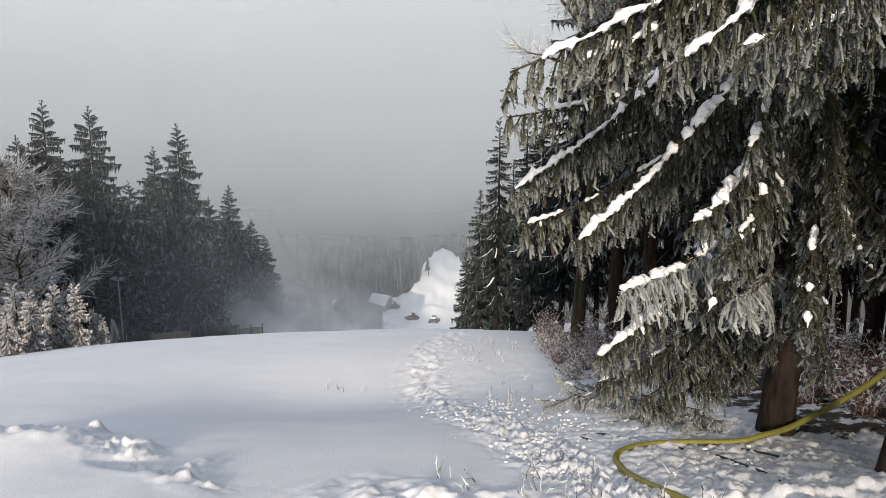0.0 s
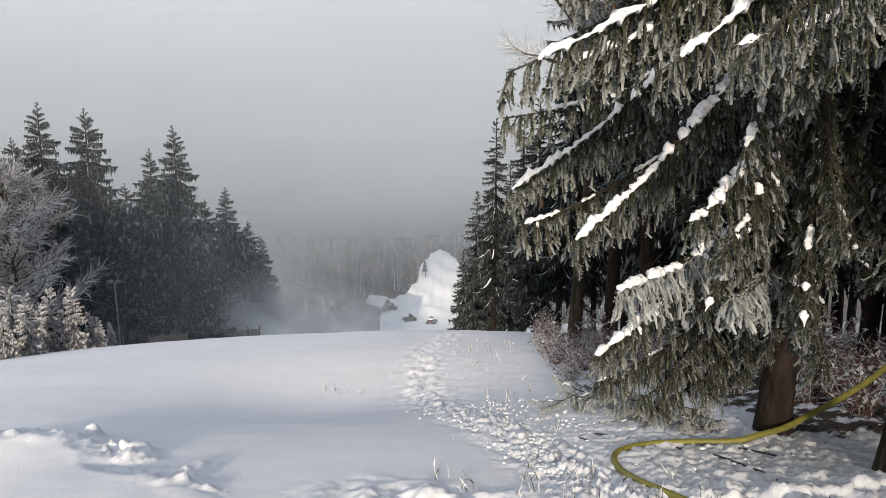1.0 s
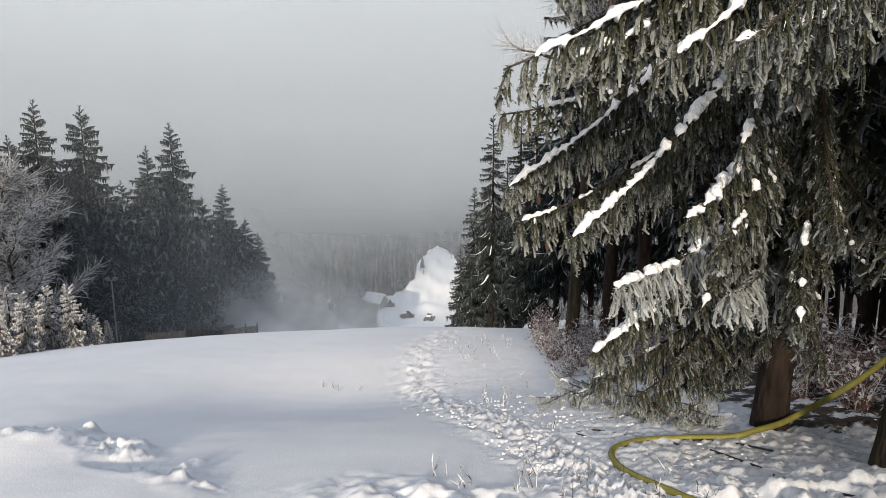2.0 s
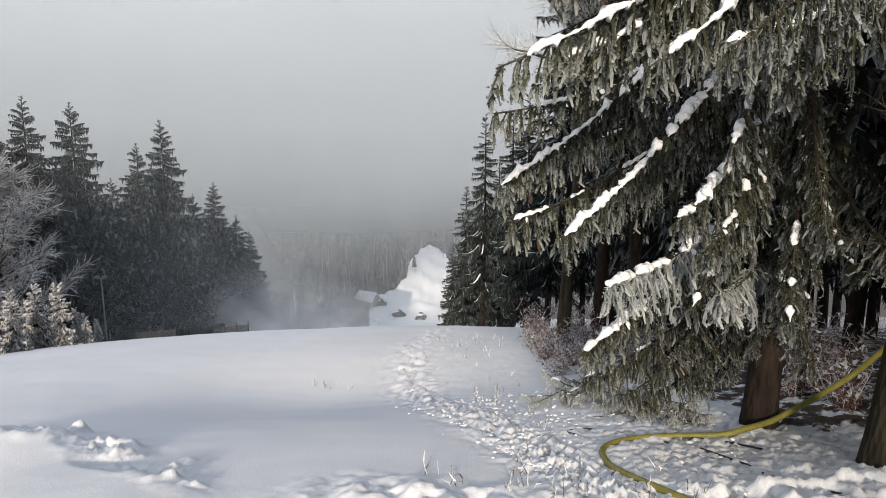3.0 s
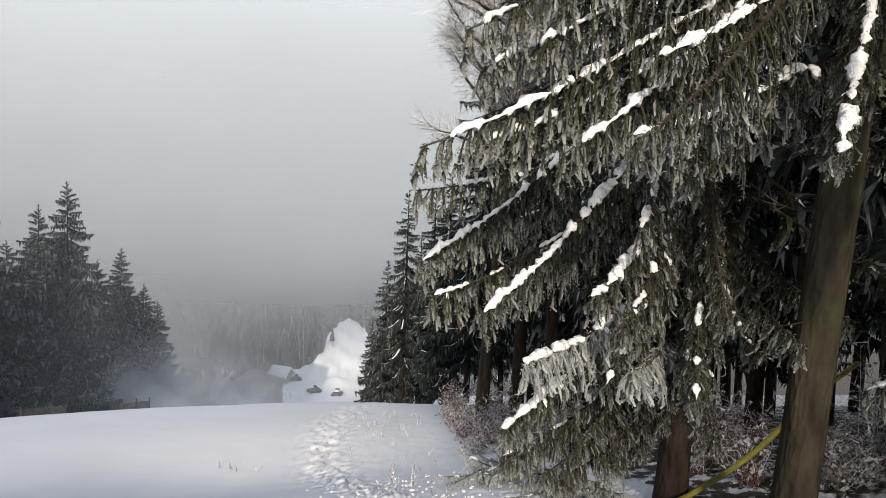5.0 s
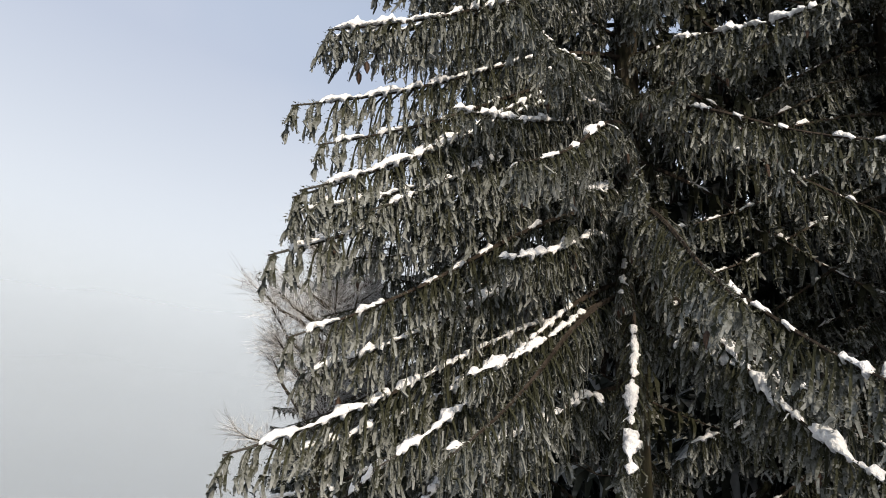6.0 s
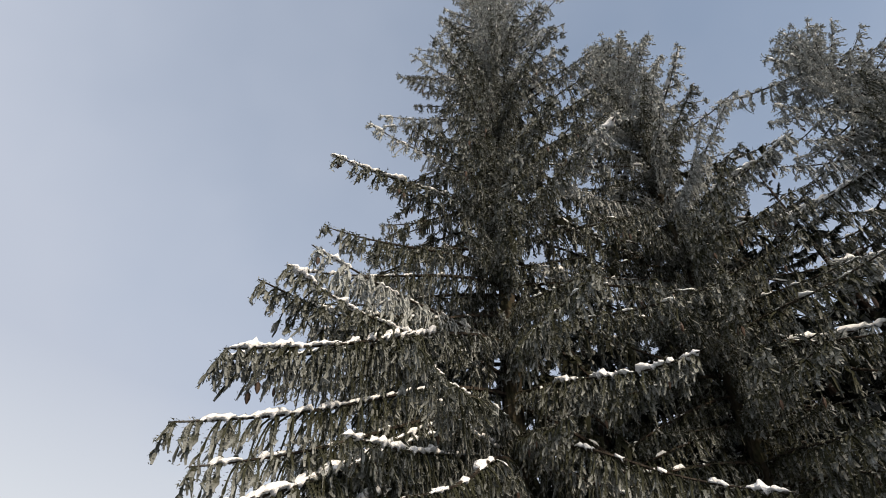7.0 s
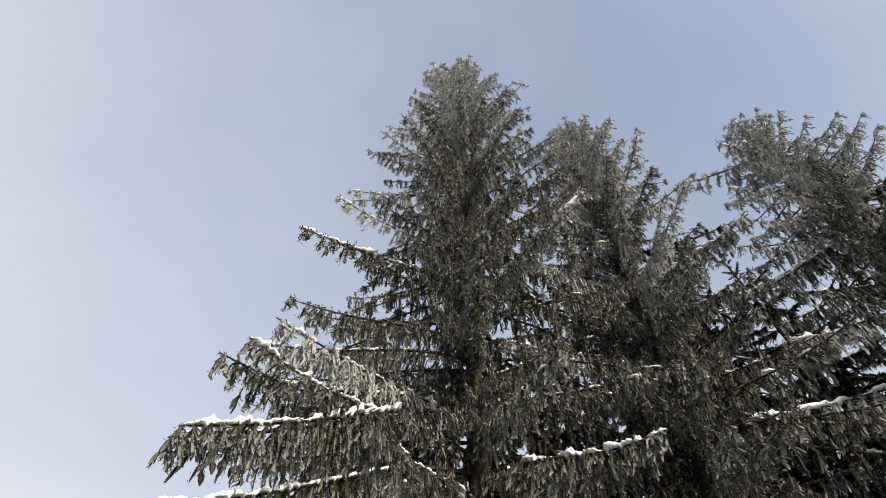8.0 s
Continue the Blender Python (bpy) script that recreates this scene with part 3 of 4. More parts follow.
def trunk_mesh(height, base, lean_bend, seed, mats, rings=None):
    rng = np.random.default_rng(seed)
    rings = rings or int(height / 0.35)
    sides = 18
    v, f = [], []
    for i in range(rings + 1):
        t = (i / rings) ** 1.35
        z = -0.5 + (height + 0.5) * t
        r_ = base * (1 - 0.93 * max(0, z) / height) + base * 0.3 * math.exp(-max(0, z + 0.2) / 0.2)
        for j in range(sides):
            g = 2 * math.pi * j / sides
            k = 1 + 0.06 * noise.noise((2 * math.cos(g), 2 * math.sin(g), z * 0.9 + seed)) + 0.25 * math.exp(-max(0, z) / 0.25) * noise.noise((1.5 * math.cos(g), 1.5 * math.sin(g), seed))
            v.append((lean_bend * z * z + r_ * k * math.cos(g), r_ * k * math.sin(g), z))
    for i in range(rings):
        for j in range(sides):
            f.append((i * sides + j, i * sides + (j + 1) % sides, (i + 1) * sides + (j + 1) % sides, (i + 1) * sides + j))
    f.append(tuple(rings * sides + j for j in range(sides)))
    return mesh_from("trunk", v, f, mats, None, True)


def pick_bough(length, tilt):
    best = min(range(len(BOUGH_KINDS)), key=lambda i: abs(BOUGH_KINDS[i][0] - length) * 1.2 + abs(BOUGH_KINDS[i][1] - tilt) / 14)
    return best


def set_bough(tree, at, azimuth, length, droop, rng, snow=0.6, fine=2):
    """One bough with its snow, as parts of the tree; azimuth by compass in the tree's own frame, droop as the line from the stem to the tip falls.
    snow: the chance of some light snow; 2 or more: a thick ridge of it."""
    i = pick_bough(length, droop)
    green, whites, tip = (THIN_BOUGHS, PLAIN_BOUGHS, BOUGHS)[int(fine)][i][rng.integers(0, 2)]
    k = length / float(np.linalg.norm(tip))
    falls = math.degrees(math.atan2(tip[2], math.hypot(tip[0], tip[1])))
    swing = math.degrees(math.atan2(tip[1], tip[0]))
    m = Matrix.Translation(at) @ pose(0, 0, 0, 0, 0, 90 - azimuth) @ pose(0, 0, 0, rng.uniform(-5, 5), falls - droop, 0) @ pose(0, 0, 0, 0, 0, -swing) @ Matrix.Scale(k, 4)
    b = part("bough", green, tree, at=m)
    if snow >= 2 or rng.random() < snow:
        pieces, dabs = whites[snow >= 2]
        for piece in pieces:
            part("snow_cover", piece, b, "lumpy white snow")
        if dabs:
            tagged(part("twig_snow", dabs, b, "small dabs of snow on the twigs"), kind="stuff")
    return b


def near_spruce(place, height, base, lean, lean_to, crown_from, reach, seed, label, bark, gap=0.42, per=5, snow=0.6, fine_to=99.0, face=215.0, keyed=()):
    """lean degrees towards the bearing lean_to; reach(t) gives the bough length at t from crown base (0) to tip (1).
    Boughs below fine_to on the side of the bearing face are the detailed ones."""
    rng = np.random.default_rng(seed)
    axis = Vector((-math.cos(radians(lean_to)), math.sin(radians(lean_to)), 0))
    tree = thing("spruce_tree", Matrix.Translation(place) @ Matrix.Rotation(radians(lean), 4, axis), label, "tree", "big spruces at the forest edge")
    part("trunk", trunk_mesh(height, base, 0.0, seed, [bark]), tree, "rough bark")
    z = crown_from
    start = rng.uniform(0, 360)
    while z < height - 0.3:
        t = (z - crown_from) / (height - crown_from)
        n = per + int(rng.integers(-1, 2)) - (2 if z < fine_to else 0)
        for j in range(max(3, n)):
            az = start + 360 * j / n + rng.uniform(-22, 22)
            L = max(0.35, reach(t) * rng.uniform(0.78, 1.1))
            droop = np.interp(t, [0, 0.35, 0.7, 0.9, 1.0], [-34, -22, -6, 18, 42]) + rng.uniform(-7, 7)
            side = math.cos(radians(az - face))
            detail = 0 if side < 0.05 else 2 if side > 0 and z < fine_to else 1
            set_bough(tree, (0, 0, z + rng.uniform(-0.12, 0.12)), az, L, droop, rng, snow, detail)
        for j in range(2 if z < fine_to else 3):
            # short inner boughs that hide the stem
            set_bough(tree, (0, 0, z + rng.uniform(0, gap)), face + rng.uniform(-75, 75), max(0.35, reach(t) * rng.uniform(0.35, 0.6)), np.interp(t, [0, 0.6, 1], [-30, -8, 30]) + rng.uniform(-9, 9), rng, 0.15, 1)
        start += 71
        z += gap * (1 - 0.45 * t)
    for az, zz, L, droop, white in keyed:
        set_bough(tree, (0, 0, zz), az, L, droop, rng, white, 2 if zz < fine_to + 2 else 1)
    return tree


A_AT, B_AT = spot(29.3, 6.4), spot(38.3, 5.3)
# boughs that stand out: bearing, height on the stem, length, droop, snow
B_BOUGHS = [
    (259, 4.26, 3.51, -28, 2), (265, 4.23, 3.05, -30, 2), (252, 4.51, 3.05, -38, 2), (243, 3.59, 2.45, -20, 2), (261, 5.23, 3.52, -34, 1), (263, 4.76, 3.22, -31, 2),
    (261, 6.51, 3.85, -38, 2), (259, 5.89, 3.81, -35, 1), (261, 5.89, 3.58, -32, 2), (259, 6.33, 3.41, -40, 2), (245, 4.37, 2.31, -30, 2), (243, 4.99, 2.15, -28, 2),
    (218, 4.55, 2.33, -50, 2), (187, 4.11, 2.1, -25, 2), (190, 4.56, 2.83, -39, 2), (261, 6.67, 3.99, -40, 2), (260, 6.95, 3.8, -34, 2), (262, 6.64, 3.59, -35, 1),
    (261, 7.7, 3.84, -37, 2), (252, 6.08, 2.43, -25, 2), (243, 6.12, 1.65, -14, 2), (236, 5.39, 1.64, -24, 2), (178, 6.92, 2.43, -25, 2), (178, 6.31, 2.94, -35, 1),
    (261, 7.71, 3.85, -37, 2), (262, 7.52, 3.25, -22, 1), (271, 8.19, 2.77, -34, 2), (267, 10.41, 3.1, -26, 2), (267, 8.78, 3.16, -32, 1), (234, 12.08, 1.03, -15, 1),
    (273, 11.21, 2.38, -4, 1), (277, 14.6, 1.9, 12, 1), (280, 17.6, 1.5, 24, 1), (261, 7.66, 2.76, -12, 1), (174, 14.0, 1.7, 14, 1), (177, 9.97, 2.32, 5, 2),
    (258, 7.18, 2.99, -14, 2), (225, 4.9, 1.2, -45, 0.3), (213, 5.3, 1.3, -40, 0.3), (236, 5.6, 1.2, -40, 0.3), (222, 6.0, 1.3, -35, 0.3), (210, 6.4, 1.2, -32, 0.3),
]
A_BOUGHS = [
    (258, 4.2, 3.33, -35, 2), (258, 3.75, 2.91, -18, 1), (259, 3.23, 2.93, -25, 1), (238, 3.9, 3.22, -36, 2), (226, 3.23, 2.43, -25, 2), (235, 2.3, 2.47, -14, 2),
    (220, 1.79, 1.9, -3, 0), (241, 2.26, 2.56, -26, 2), (208, 3.3, 2.5, -46, 1), (200, 3.9, 2.4, -50, 0), (227, 3.2, 2.5, -42, 1), (222, 4.46, 2.69, -42, 1),
    (250, 2.4, 2.2, -36, 0.2), (208, 2.5, 1.5, -44, 0.2), (245, 2.2, 1.9, -46, 0.2), (252, 2.3, 2.4, -34, 0.2), (195, 2.3, 1.2, -48, 0.2),
    (230, 2.0, 1.3, -42, 0.2), 
    (208, 2.6, 1.6, -38, 1), (222, 2.2, 1.5, -36, 0.5), (200, 2.9, 1.7, -42, 0.4), (190, 3.0, 1.5, -42, 0.4), (214, 2.0, 1.1, -36, 0.3), (216, 1.45, 1.0, -24, 0.3), (203, 1.5, 0.9, -26, 0.3), (228, 1.35, 1.0, -24, 0.3), (216, 1.8, 1.1, -30, 0.3), (203, 1.9, 1.1, -32, 0.3), (192, 2.0, 1.0, -34, 0.3), (247, 1.5, 1.9, -29, 0.2), (257, 1.6, 2.1, -29, 0.2), (237, 1.5, 1.5, -32, 0.2), (267, 1.5, 2.0, -30, 0.2), (228, 1.4, 1.1, -36, 0.2), (252, 1.1, 1.5, -26, 0.2), (240, 1.1, 1.1, -28, 0.2), (210, 3.2, 1.2, -52, 0.2), (228, 2.8, 1.3, -50, 0.2), (198, 3.6, 1.2, -50, 0.2), (214, 2.6, 1.1, -54, 0.2),
]
T2_BOUGHS = [
    (300, 2.4, 2.8, -38, 0.6), (285, 3.0, 2.8, -35, 0.6), (310, 3.4, 2.6, -35, 0.6), (275, 2.2, 2.2, -40, 0.6), (295, 4.0, 2.7, -32, 0.6), (265, 2.8, 2.0, -42, 0.6),
    (318, 2.7, 2.4, -38, 0.6), (308, 12.11, 1.63, 3, 2), (194, 10.29, 2.45, -22, 2), (196, 14.6, 1.6, 36, 1), (198, 12.6, 2.0, 30, 2), (310, 15.2, 1.2, 34, 1),
]
T3_BOUGHS = [
    (330, 9.59, 2.24, -14, 2), (323, 6.8, 3.05, -2, 2), (330, 9.66, 2.33, -13, 2), (335, 12.68, 1.76, 10, 1), (341, 12.25, 0.82, 12, 1),
]
near_spruce(B_AT, 24.0, 0.15, 3.5, 127, 4.3, lambda t: 3.0 * (1 - t) ** 0.5 + 0.05, 11, "tall frosted spruce, bare mossy lower trunk, leaning slightly", BARK, 0.46, 5, 0.55, 7.5, 225, B_BOUGHS)
near_spruce(A_AT, 10.5, 0.15, 1.4, 119, 2.3, lambda t: 2.6 * (1 - t) ** 0.5 * min(1, 0.6 + 2 * t) + 0.2, 12, "frosted spruce with snow-laden boughs drooping to the ground", BARK_RED, 0.44, 5, 0.22, 6.0, 225, A_BOUGHS)
near_spruce(spot(61, 6.6), 17.8, 0.17, 4.5, 150, 3.0, lambda t: 3.0 * (1 - t) ** 0.6 + 0.1, 13, "frosted spruce with a ragged sunlit top", BARK, 0.46, 6, 0.6, 4.5, 250, T2_BOUGHS)
near_spruce(spot(89, 8.2), 13.9, 0.17, 3.0, 180, 3.0, lambda t: 2.9 * (1 - t) ** 0.6 + 0.1, 14, "frosted spruce with a broad sunlit crown", BARK, 0.46, 6, 0.65, 0.0, 270, T3_BOUGHS)


# ---- spruces further off ----
def far_branch(soup, root, azimuth, L, droop, rng, white, lat):
    a, d = radians(azimuth), radians(droop)
    f = np.array([math.sin(a), math.cos(a), 0])
    s = np.array([math.cos(a), -math.sin(a), 0])
    n = 5
    pts = [root + f * L * t * math.cos(d) + np.array([0, 0, 1]) * (L * math.sin(d) * math.sin(min(1, t * 1.2) * math.pi / 2) + 0.10 * L * max(0, t - 0.7)) for t in np.linspace(0, 1, n)]
    tri = []
    for k in range(lat):
        t = 0.12 + 0.88 * (k + rng.random()) / lat
        i = min(n - 2, int(t * (n - 1)))
        p = pts[i] + (pts[i + 1] - pts[i]) * (t * (n - 1) - i)
        for sg in (-1, 1):
            w = L * (0.08 + 0.26 * (1 - t)) * rng.uniform(0.7, 1.3)
            tip = p + f * w * rng.uniform(0.4, 0.9) + sg * s * w * rng.uniform(0.5, 1.0) + DOWN * w * rng.uniform(0.35, 0.9)
            e = f * L * 1.25 / lat
            tri.append((p - e, p + e, tip))
        hang = p + DOWN * L * rng.uniform(0.12, 0.42) + f * L * 0.06 * rng.normal() + s * L * 0.09 * rng.normal()
        tri.append((p - f * L * 1.0 / lat, p + f * L * 1.0 / lat, hang))
    tri.append((pts[-1] - s * 0.05 * L, pts[-1] + s * 0.05 * L, pts[-1] + f * 0.12 * L))
    soup.tris(np.array(tri), 0)
    if rng.random() < white:
        q = []
        for i in range(1, n - 1):
            w0, w1 = s * 0.03 * L * rng.uniform(0.4, 1.2), s * 0.025 * L * rng.uniform(0.4, 1.2)
            u = np.array([0, 0, 0.02 * L])
            q += [(pts[i] - w0 + u, pts[i] + w0 + u, pts[i + 1] + w1 + u), (pts[i] - w0 + u, pts[i + 1] + w1 + u, pts[i + 1] - w1 + u)]
        soup.tris(np.array(q), 1)


def far_spruce_meshes(height, crown_from, reach, seed, needles_mat, white=0.35, steps=26, per=5, lat=15):
    rng = np.random.default_rng(seed)
    soup = Soup()
    for i in range(steps):
        t = i / (steps - 1)
        z = crown_from + (height * 0.985 - crown_from) * t ** 0.92
        for j in range(per):
            L = max(0.22, reach * ((1 - t) ** 0.66) * min(1, 0.65 + t * 3) * rng.uniform(0.65, 1.15))
            droop = np.interp(t, [0, 0.5, 0.85, 1], [-36, -27, -4, 45]) + rng.uniform(-11, 11)
            far_branch(soup, np.array([0, 0, z + rng.uniform(-0.2, 0.2)]), 360 * j / per + i * 67 + rng.uniform(-25, 25), L, droop, rng, white, lat)
    crown = soup.mesh("crown", [needles_mat, CLUMP])
    tr = Soup()
    zz = np.linspace(-0.6, height, 9)
    tr.tube([(0.05 * math.sin(z * 0.4 + seed), 0.05 * math.cos(z * 0.3), z) for z in zz], 0.012 * height * (1 - 0.95 * np.clip(zz, 0, None) / height) + 0.01, 8, 0)
    return tr.mesh("trunk", [BARK_RED], True), crown


def far_spruce_kind(label, group, **kw):
    trunk, crown = far_spruce_meshes(**kw)

    def put(place, turn, k=1.0, lean=0.0):
        t = thing("spruce_tree", Matrix.Translation(place) @ pose(0, 0, 0, lean, 0, turn) @ Matrix.Scale(k, 4), label, "tree", group)
        part("trunk", trunk, t)
        part("crown", crown, t)
        return t
    return put


slope_kinds = [far_spruce_kind("tall snow-dusted spruce standing in the mist", "spruces across the piste", height=h, crown_from=c, reach=w, seed=30 + i, needles_mat=FAR_NEEDLES, white=0.0, steps=38, per=8, lat=15)
               for i, (h, c, w) in enumerate([(21, 2.0, 4.7), (22, 2, 5.6), (20, 2, 4.4)])]
edge_kinds = [far_spruce_kind("snow-dusted spruce at the edge of the forest", "spruces at the forest edge", height=h, crown_from=c, reach=w, seed=40 + i, needles_mat=FAR_NEEDLES, white=0.25, steps=30, per=6, lat=30)
              for i, (h, c, w) in enumerate([(11, 1.2, 1.9), (12, 2.6, 1.7), (10, 0.6, 2.0)])]
deep_kinds = [far_spruce_kind("dark spruce with a bare stem deep in the forest", "spruces inside the forest", height=h, crown_from=c, reach=w, seed=50 + i, needles_mat=DARK_NEEDLES, white=0.08, steps=20, per=5, lat=22)
              for i, (h, c, w) in enumerate([(15, 3.6, 2.2), (16, 4.6, 2.0), (14, 2.8, 2.4)])]

# never in view: added only for the shade it casts
shade_belt_kind = far_spruce_kind("unseen dark spruce uphill, added to block the sun", "spruces uphill", height=15, crown_from=1.5, reach=2.6, seed=60, needles_mat=DARK_NEEDLES, white=0.1, steps=16, per=6, lat=6)
rng = np.random.default_rng(3)
# across the piste: bearing, distance, scale, kind
for az, d, k, i in [(-31.8, 58, 1.02, 0), (-28.75, 60, 1.0, 1), (-24.4, 62, 0.98, 2), (-22.5, 60, 1.0, 0), (-18.7, 80, 1.03, 0), (-17.0, 84, 0.93, 2), (-36.0, 62, 1.0, 2), (-26.4, 70, 0.95, 2), (-20.4, 72, 0.9, 2), (-30.0, 72, 1.0, 2), (-39, 66, 1.0, 1), (-33.6, 70, 1.05, 1), (-24.8, 78, 1.0, 1), (-16.0, 96, 0.9, 0)]:
    slope_kinds[i](spot(az, d, 0.3), rng.uniform(0, 360), k)
# along the edge on the other hand
for az, d, k, i in [(2.2, 44, 0.72, 2), (3.4, 41, 0.95, 0), (5.0, 37, 1.12, 1), (6.4, 38, 1.0, 0), (7.6, 33, 1.0, 1), (8.8, 30, 1.05, 0), (4.2, 46, 0.9, 2), (9.6, 36, 1.1, 1), (11.0, 27, 1.0, 1)]:
    edge_kinds[i](spot(az, d, 0.2), rng.uniform(0, 360), k)
# inside the forest
for az, d in [(12.5, 22), (14, 30), (15.5, 18.5), (17, 26), (18.5, 16), (20, 22), (21.5, 30), (23, 15), (24, 20), (26, 26), (28, 14.5), (30, 19), (31.5, 12.5), (33, 24), (35, 14.5), (36.5, 19), (38.5, 12), (40, 16), (42, 23), (44, 12.5), (46.5, 9.6), (48, 16), (50, 20), (52, 12), (55, 15), (58, 11), (61, 17), (64, 12.5), (68, 15), (72, 11), (76, 15), (45, 28), (39, 30), (27, 36), (19, 38), (13, 42), (16, 48), (34, 34), (84, 13), (92, 14), (100, 12), (66, 8.8), (73, 9.4), (80, 9.9), (95, 10.6), (50, 8.2), (56, 9.0), (70, 10.6), (62, 10)]:
    deep_kinds[int(rng.integers(0, 3))](spot(az, d, 0.2), rng.uniform(0, 360), rng.uniform(0.85, 1.1), rng.uniform(-2, 2))


# unseen spruces added behind the standpoint to shade the foot of the big spruces; the piste itself is open uphill
for i in range(21):
    x = -62 + 2.1 * i + rng.uniform(-1, 1)
    y = -9 - 0.05 * (x + 20) + rng.uniform(-2, 4) - 5 * (i % 2)
    shade_belt_kind((x, y, gz(x, y) - 0.3), rng.uniform(0, 360), rng.uniform(1.35, 1.6))
for x, y, k in [(4.6, -13.6, 0.62), (6.2, -12.8, 0.72), (7.8, -13.6, 0.78), (9.6, -13, 0.8), (11.4, -14, 0.8), (12.5, -5, 0.9), (14, 2.5, 1.0), (10.5, -8.5, 0.8), (14.5, -9, 1.0), (16, -3, 1.1)]:
    shade_belt_kind((x, y, gz(x, y) - 0.3), x * 77, k)
for x, k in [(-1.6, 0.74), (0.6, 0.94), (2.4, 0.96), (4.0, 1.0), (5.6, 1.0), (7.4, 1.0), (9.2, 1.05), (11.2, 1.05)]:
    shade_belt_kind((x, -30, gz(x, -30) - 0.3), x * 131, k)
for x in (1.6, 3.2, 4.8, 6.5, 8.3, 10.2):
    shade_belt_kind((x, -33, gz(x, -33) - 0.3), x * 57, 1.05)


# ---- mist ----
def mist_bank(y, width, z0, z1, peak, low, high, scale, x=0.0):
    v, f, nx, nz = [], [], 24, 1
    for i in range(nz + 1):
        for j in range(nx + 1):
            u = j / nx * 2 - 1
            v.append((u * width, -0.25 * y * (u * width / 400) ** 2, z0 + (z1 - z0) * i / nz))
    for i in range(nz):
        for j in range(nx):
            a = i * (nx + 1) + j
            f.append((a, a + 1, a + nx + 2, a + nx + 1))
    ob = new("mist_bank", mesh_from("mist_bank", v, f, [mist_material("mist", peak, low, high, z1, scale, width)], None, True))
    ob.matrix_basis = Matrix.Translation((x, y, 0))
    return tagged(ob, "bank of grey fog hanging over the valley", "mist", kind="stuff")


mist_bank(48, 50, -30, 14, (0.17, 0.09), -15, 2, 0.03, -26)
mist_bank(140, 220, -70, 60, (0.02, 0.14), -24, 4, 0.012)
mist_bank(205, 360, -90, 90, (0.05, 0.60), -46, 6, 0.009)
mist_bank(226, 100, -110, 20, (0.62, 0.35), -66, -20, 0.02, -112)
mist_bank(240, 400, -110, 125, (0.06, 0.88), -56, 4, 0.007)


# ---- far woods over the valley ----
def far_woods():
    rng = np.random.default_rng(77)
    soup = Soup()
    made = 0
    while made < 6500:
        if made < 5000:
            y = 262 + 300 * rng.random() ** 1.5
            x = rng.uniform(-0.75, 0.6) * y
        else:
            y = rng.uniform(150, 262)
            x = rng.uniform(-0.36, -0.10) * y
        left, right = run_sides(x, y)
        if y < 354 and left + rng.uniform(-1.5, 5.0) < x < right - rng.uniform(-1.5, 5.0):
            continue
        if 235 < y < 300 and abs(x + 29) < 7:
            continue
        made += 1
        p = np.array([x, y, gz(x, y) - 0.3])
        h = rng.uniform(7, 15)
        tri = []
        if rng.random() < 0.45:
            w = h * rng.uniform(0.14, 0.2)
            for tier in range(5):
                z0, z1, r_ = h * (0.1 + 0.17 * tier), h * (0.42 + 0.15 * tier), w * (1 - tier * 0.18)
                a0 = rng.uniform(0, 6)
                for j in range(5):
                    g0, g1 = a0 + j * 1.257, a0 + (j + 1) * 1.257 - 0.12
                    k = rng.uniform(0.7, 1.25)
                    tri.append((p + [math.cos(g0) * r_ * k, math.sin(g0) * r_ * k, z0], p + [math.cos(g1) * r_, math.sin(g1) * r_, z0 + 0.3], p + [0, 0, min(h, z1)]))
            soup.tris(np.array(tri), 0)
        else:
            tri.append((p + [-0.2, 0, 0], p + [0.2, 0, 0], p + [0, 0, h]))
            for j in range(24):
                q = rng.normal(size=3)
                q = q / np.linalg.norm(q) * rng.uniform(0.35, 1.0) * np.array([0.24, 0.24, 0.36]) * h + p + [0, 0, h * 0.62]
                g = rng.normal(scale=0.5, size=3) + [0, 0, 0.8]
                s = rng.normal(size=3) * 0.16
                tri.append((q - s, q + s, q + g * h * 0.09))
            soup.tris(np.array(tri), 1)
    ob = new("far_woods", soup.mesh("far_woods", [FAR_NEEDLES, FAR_TWIGS]))
    return tagged(ob, "misty mixed woods on the far side of the valley", "woods", kind="stuff")


far_woods()


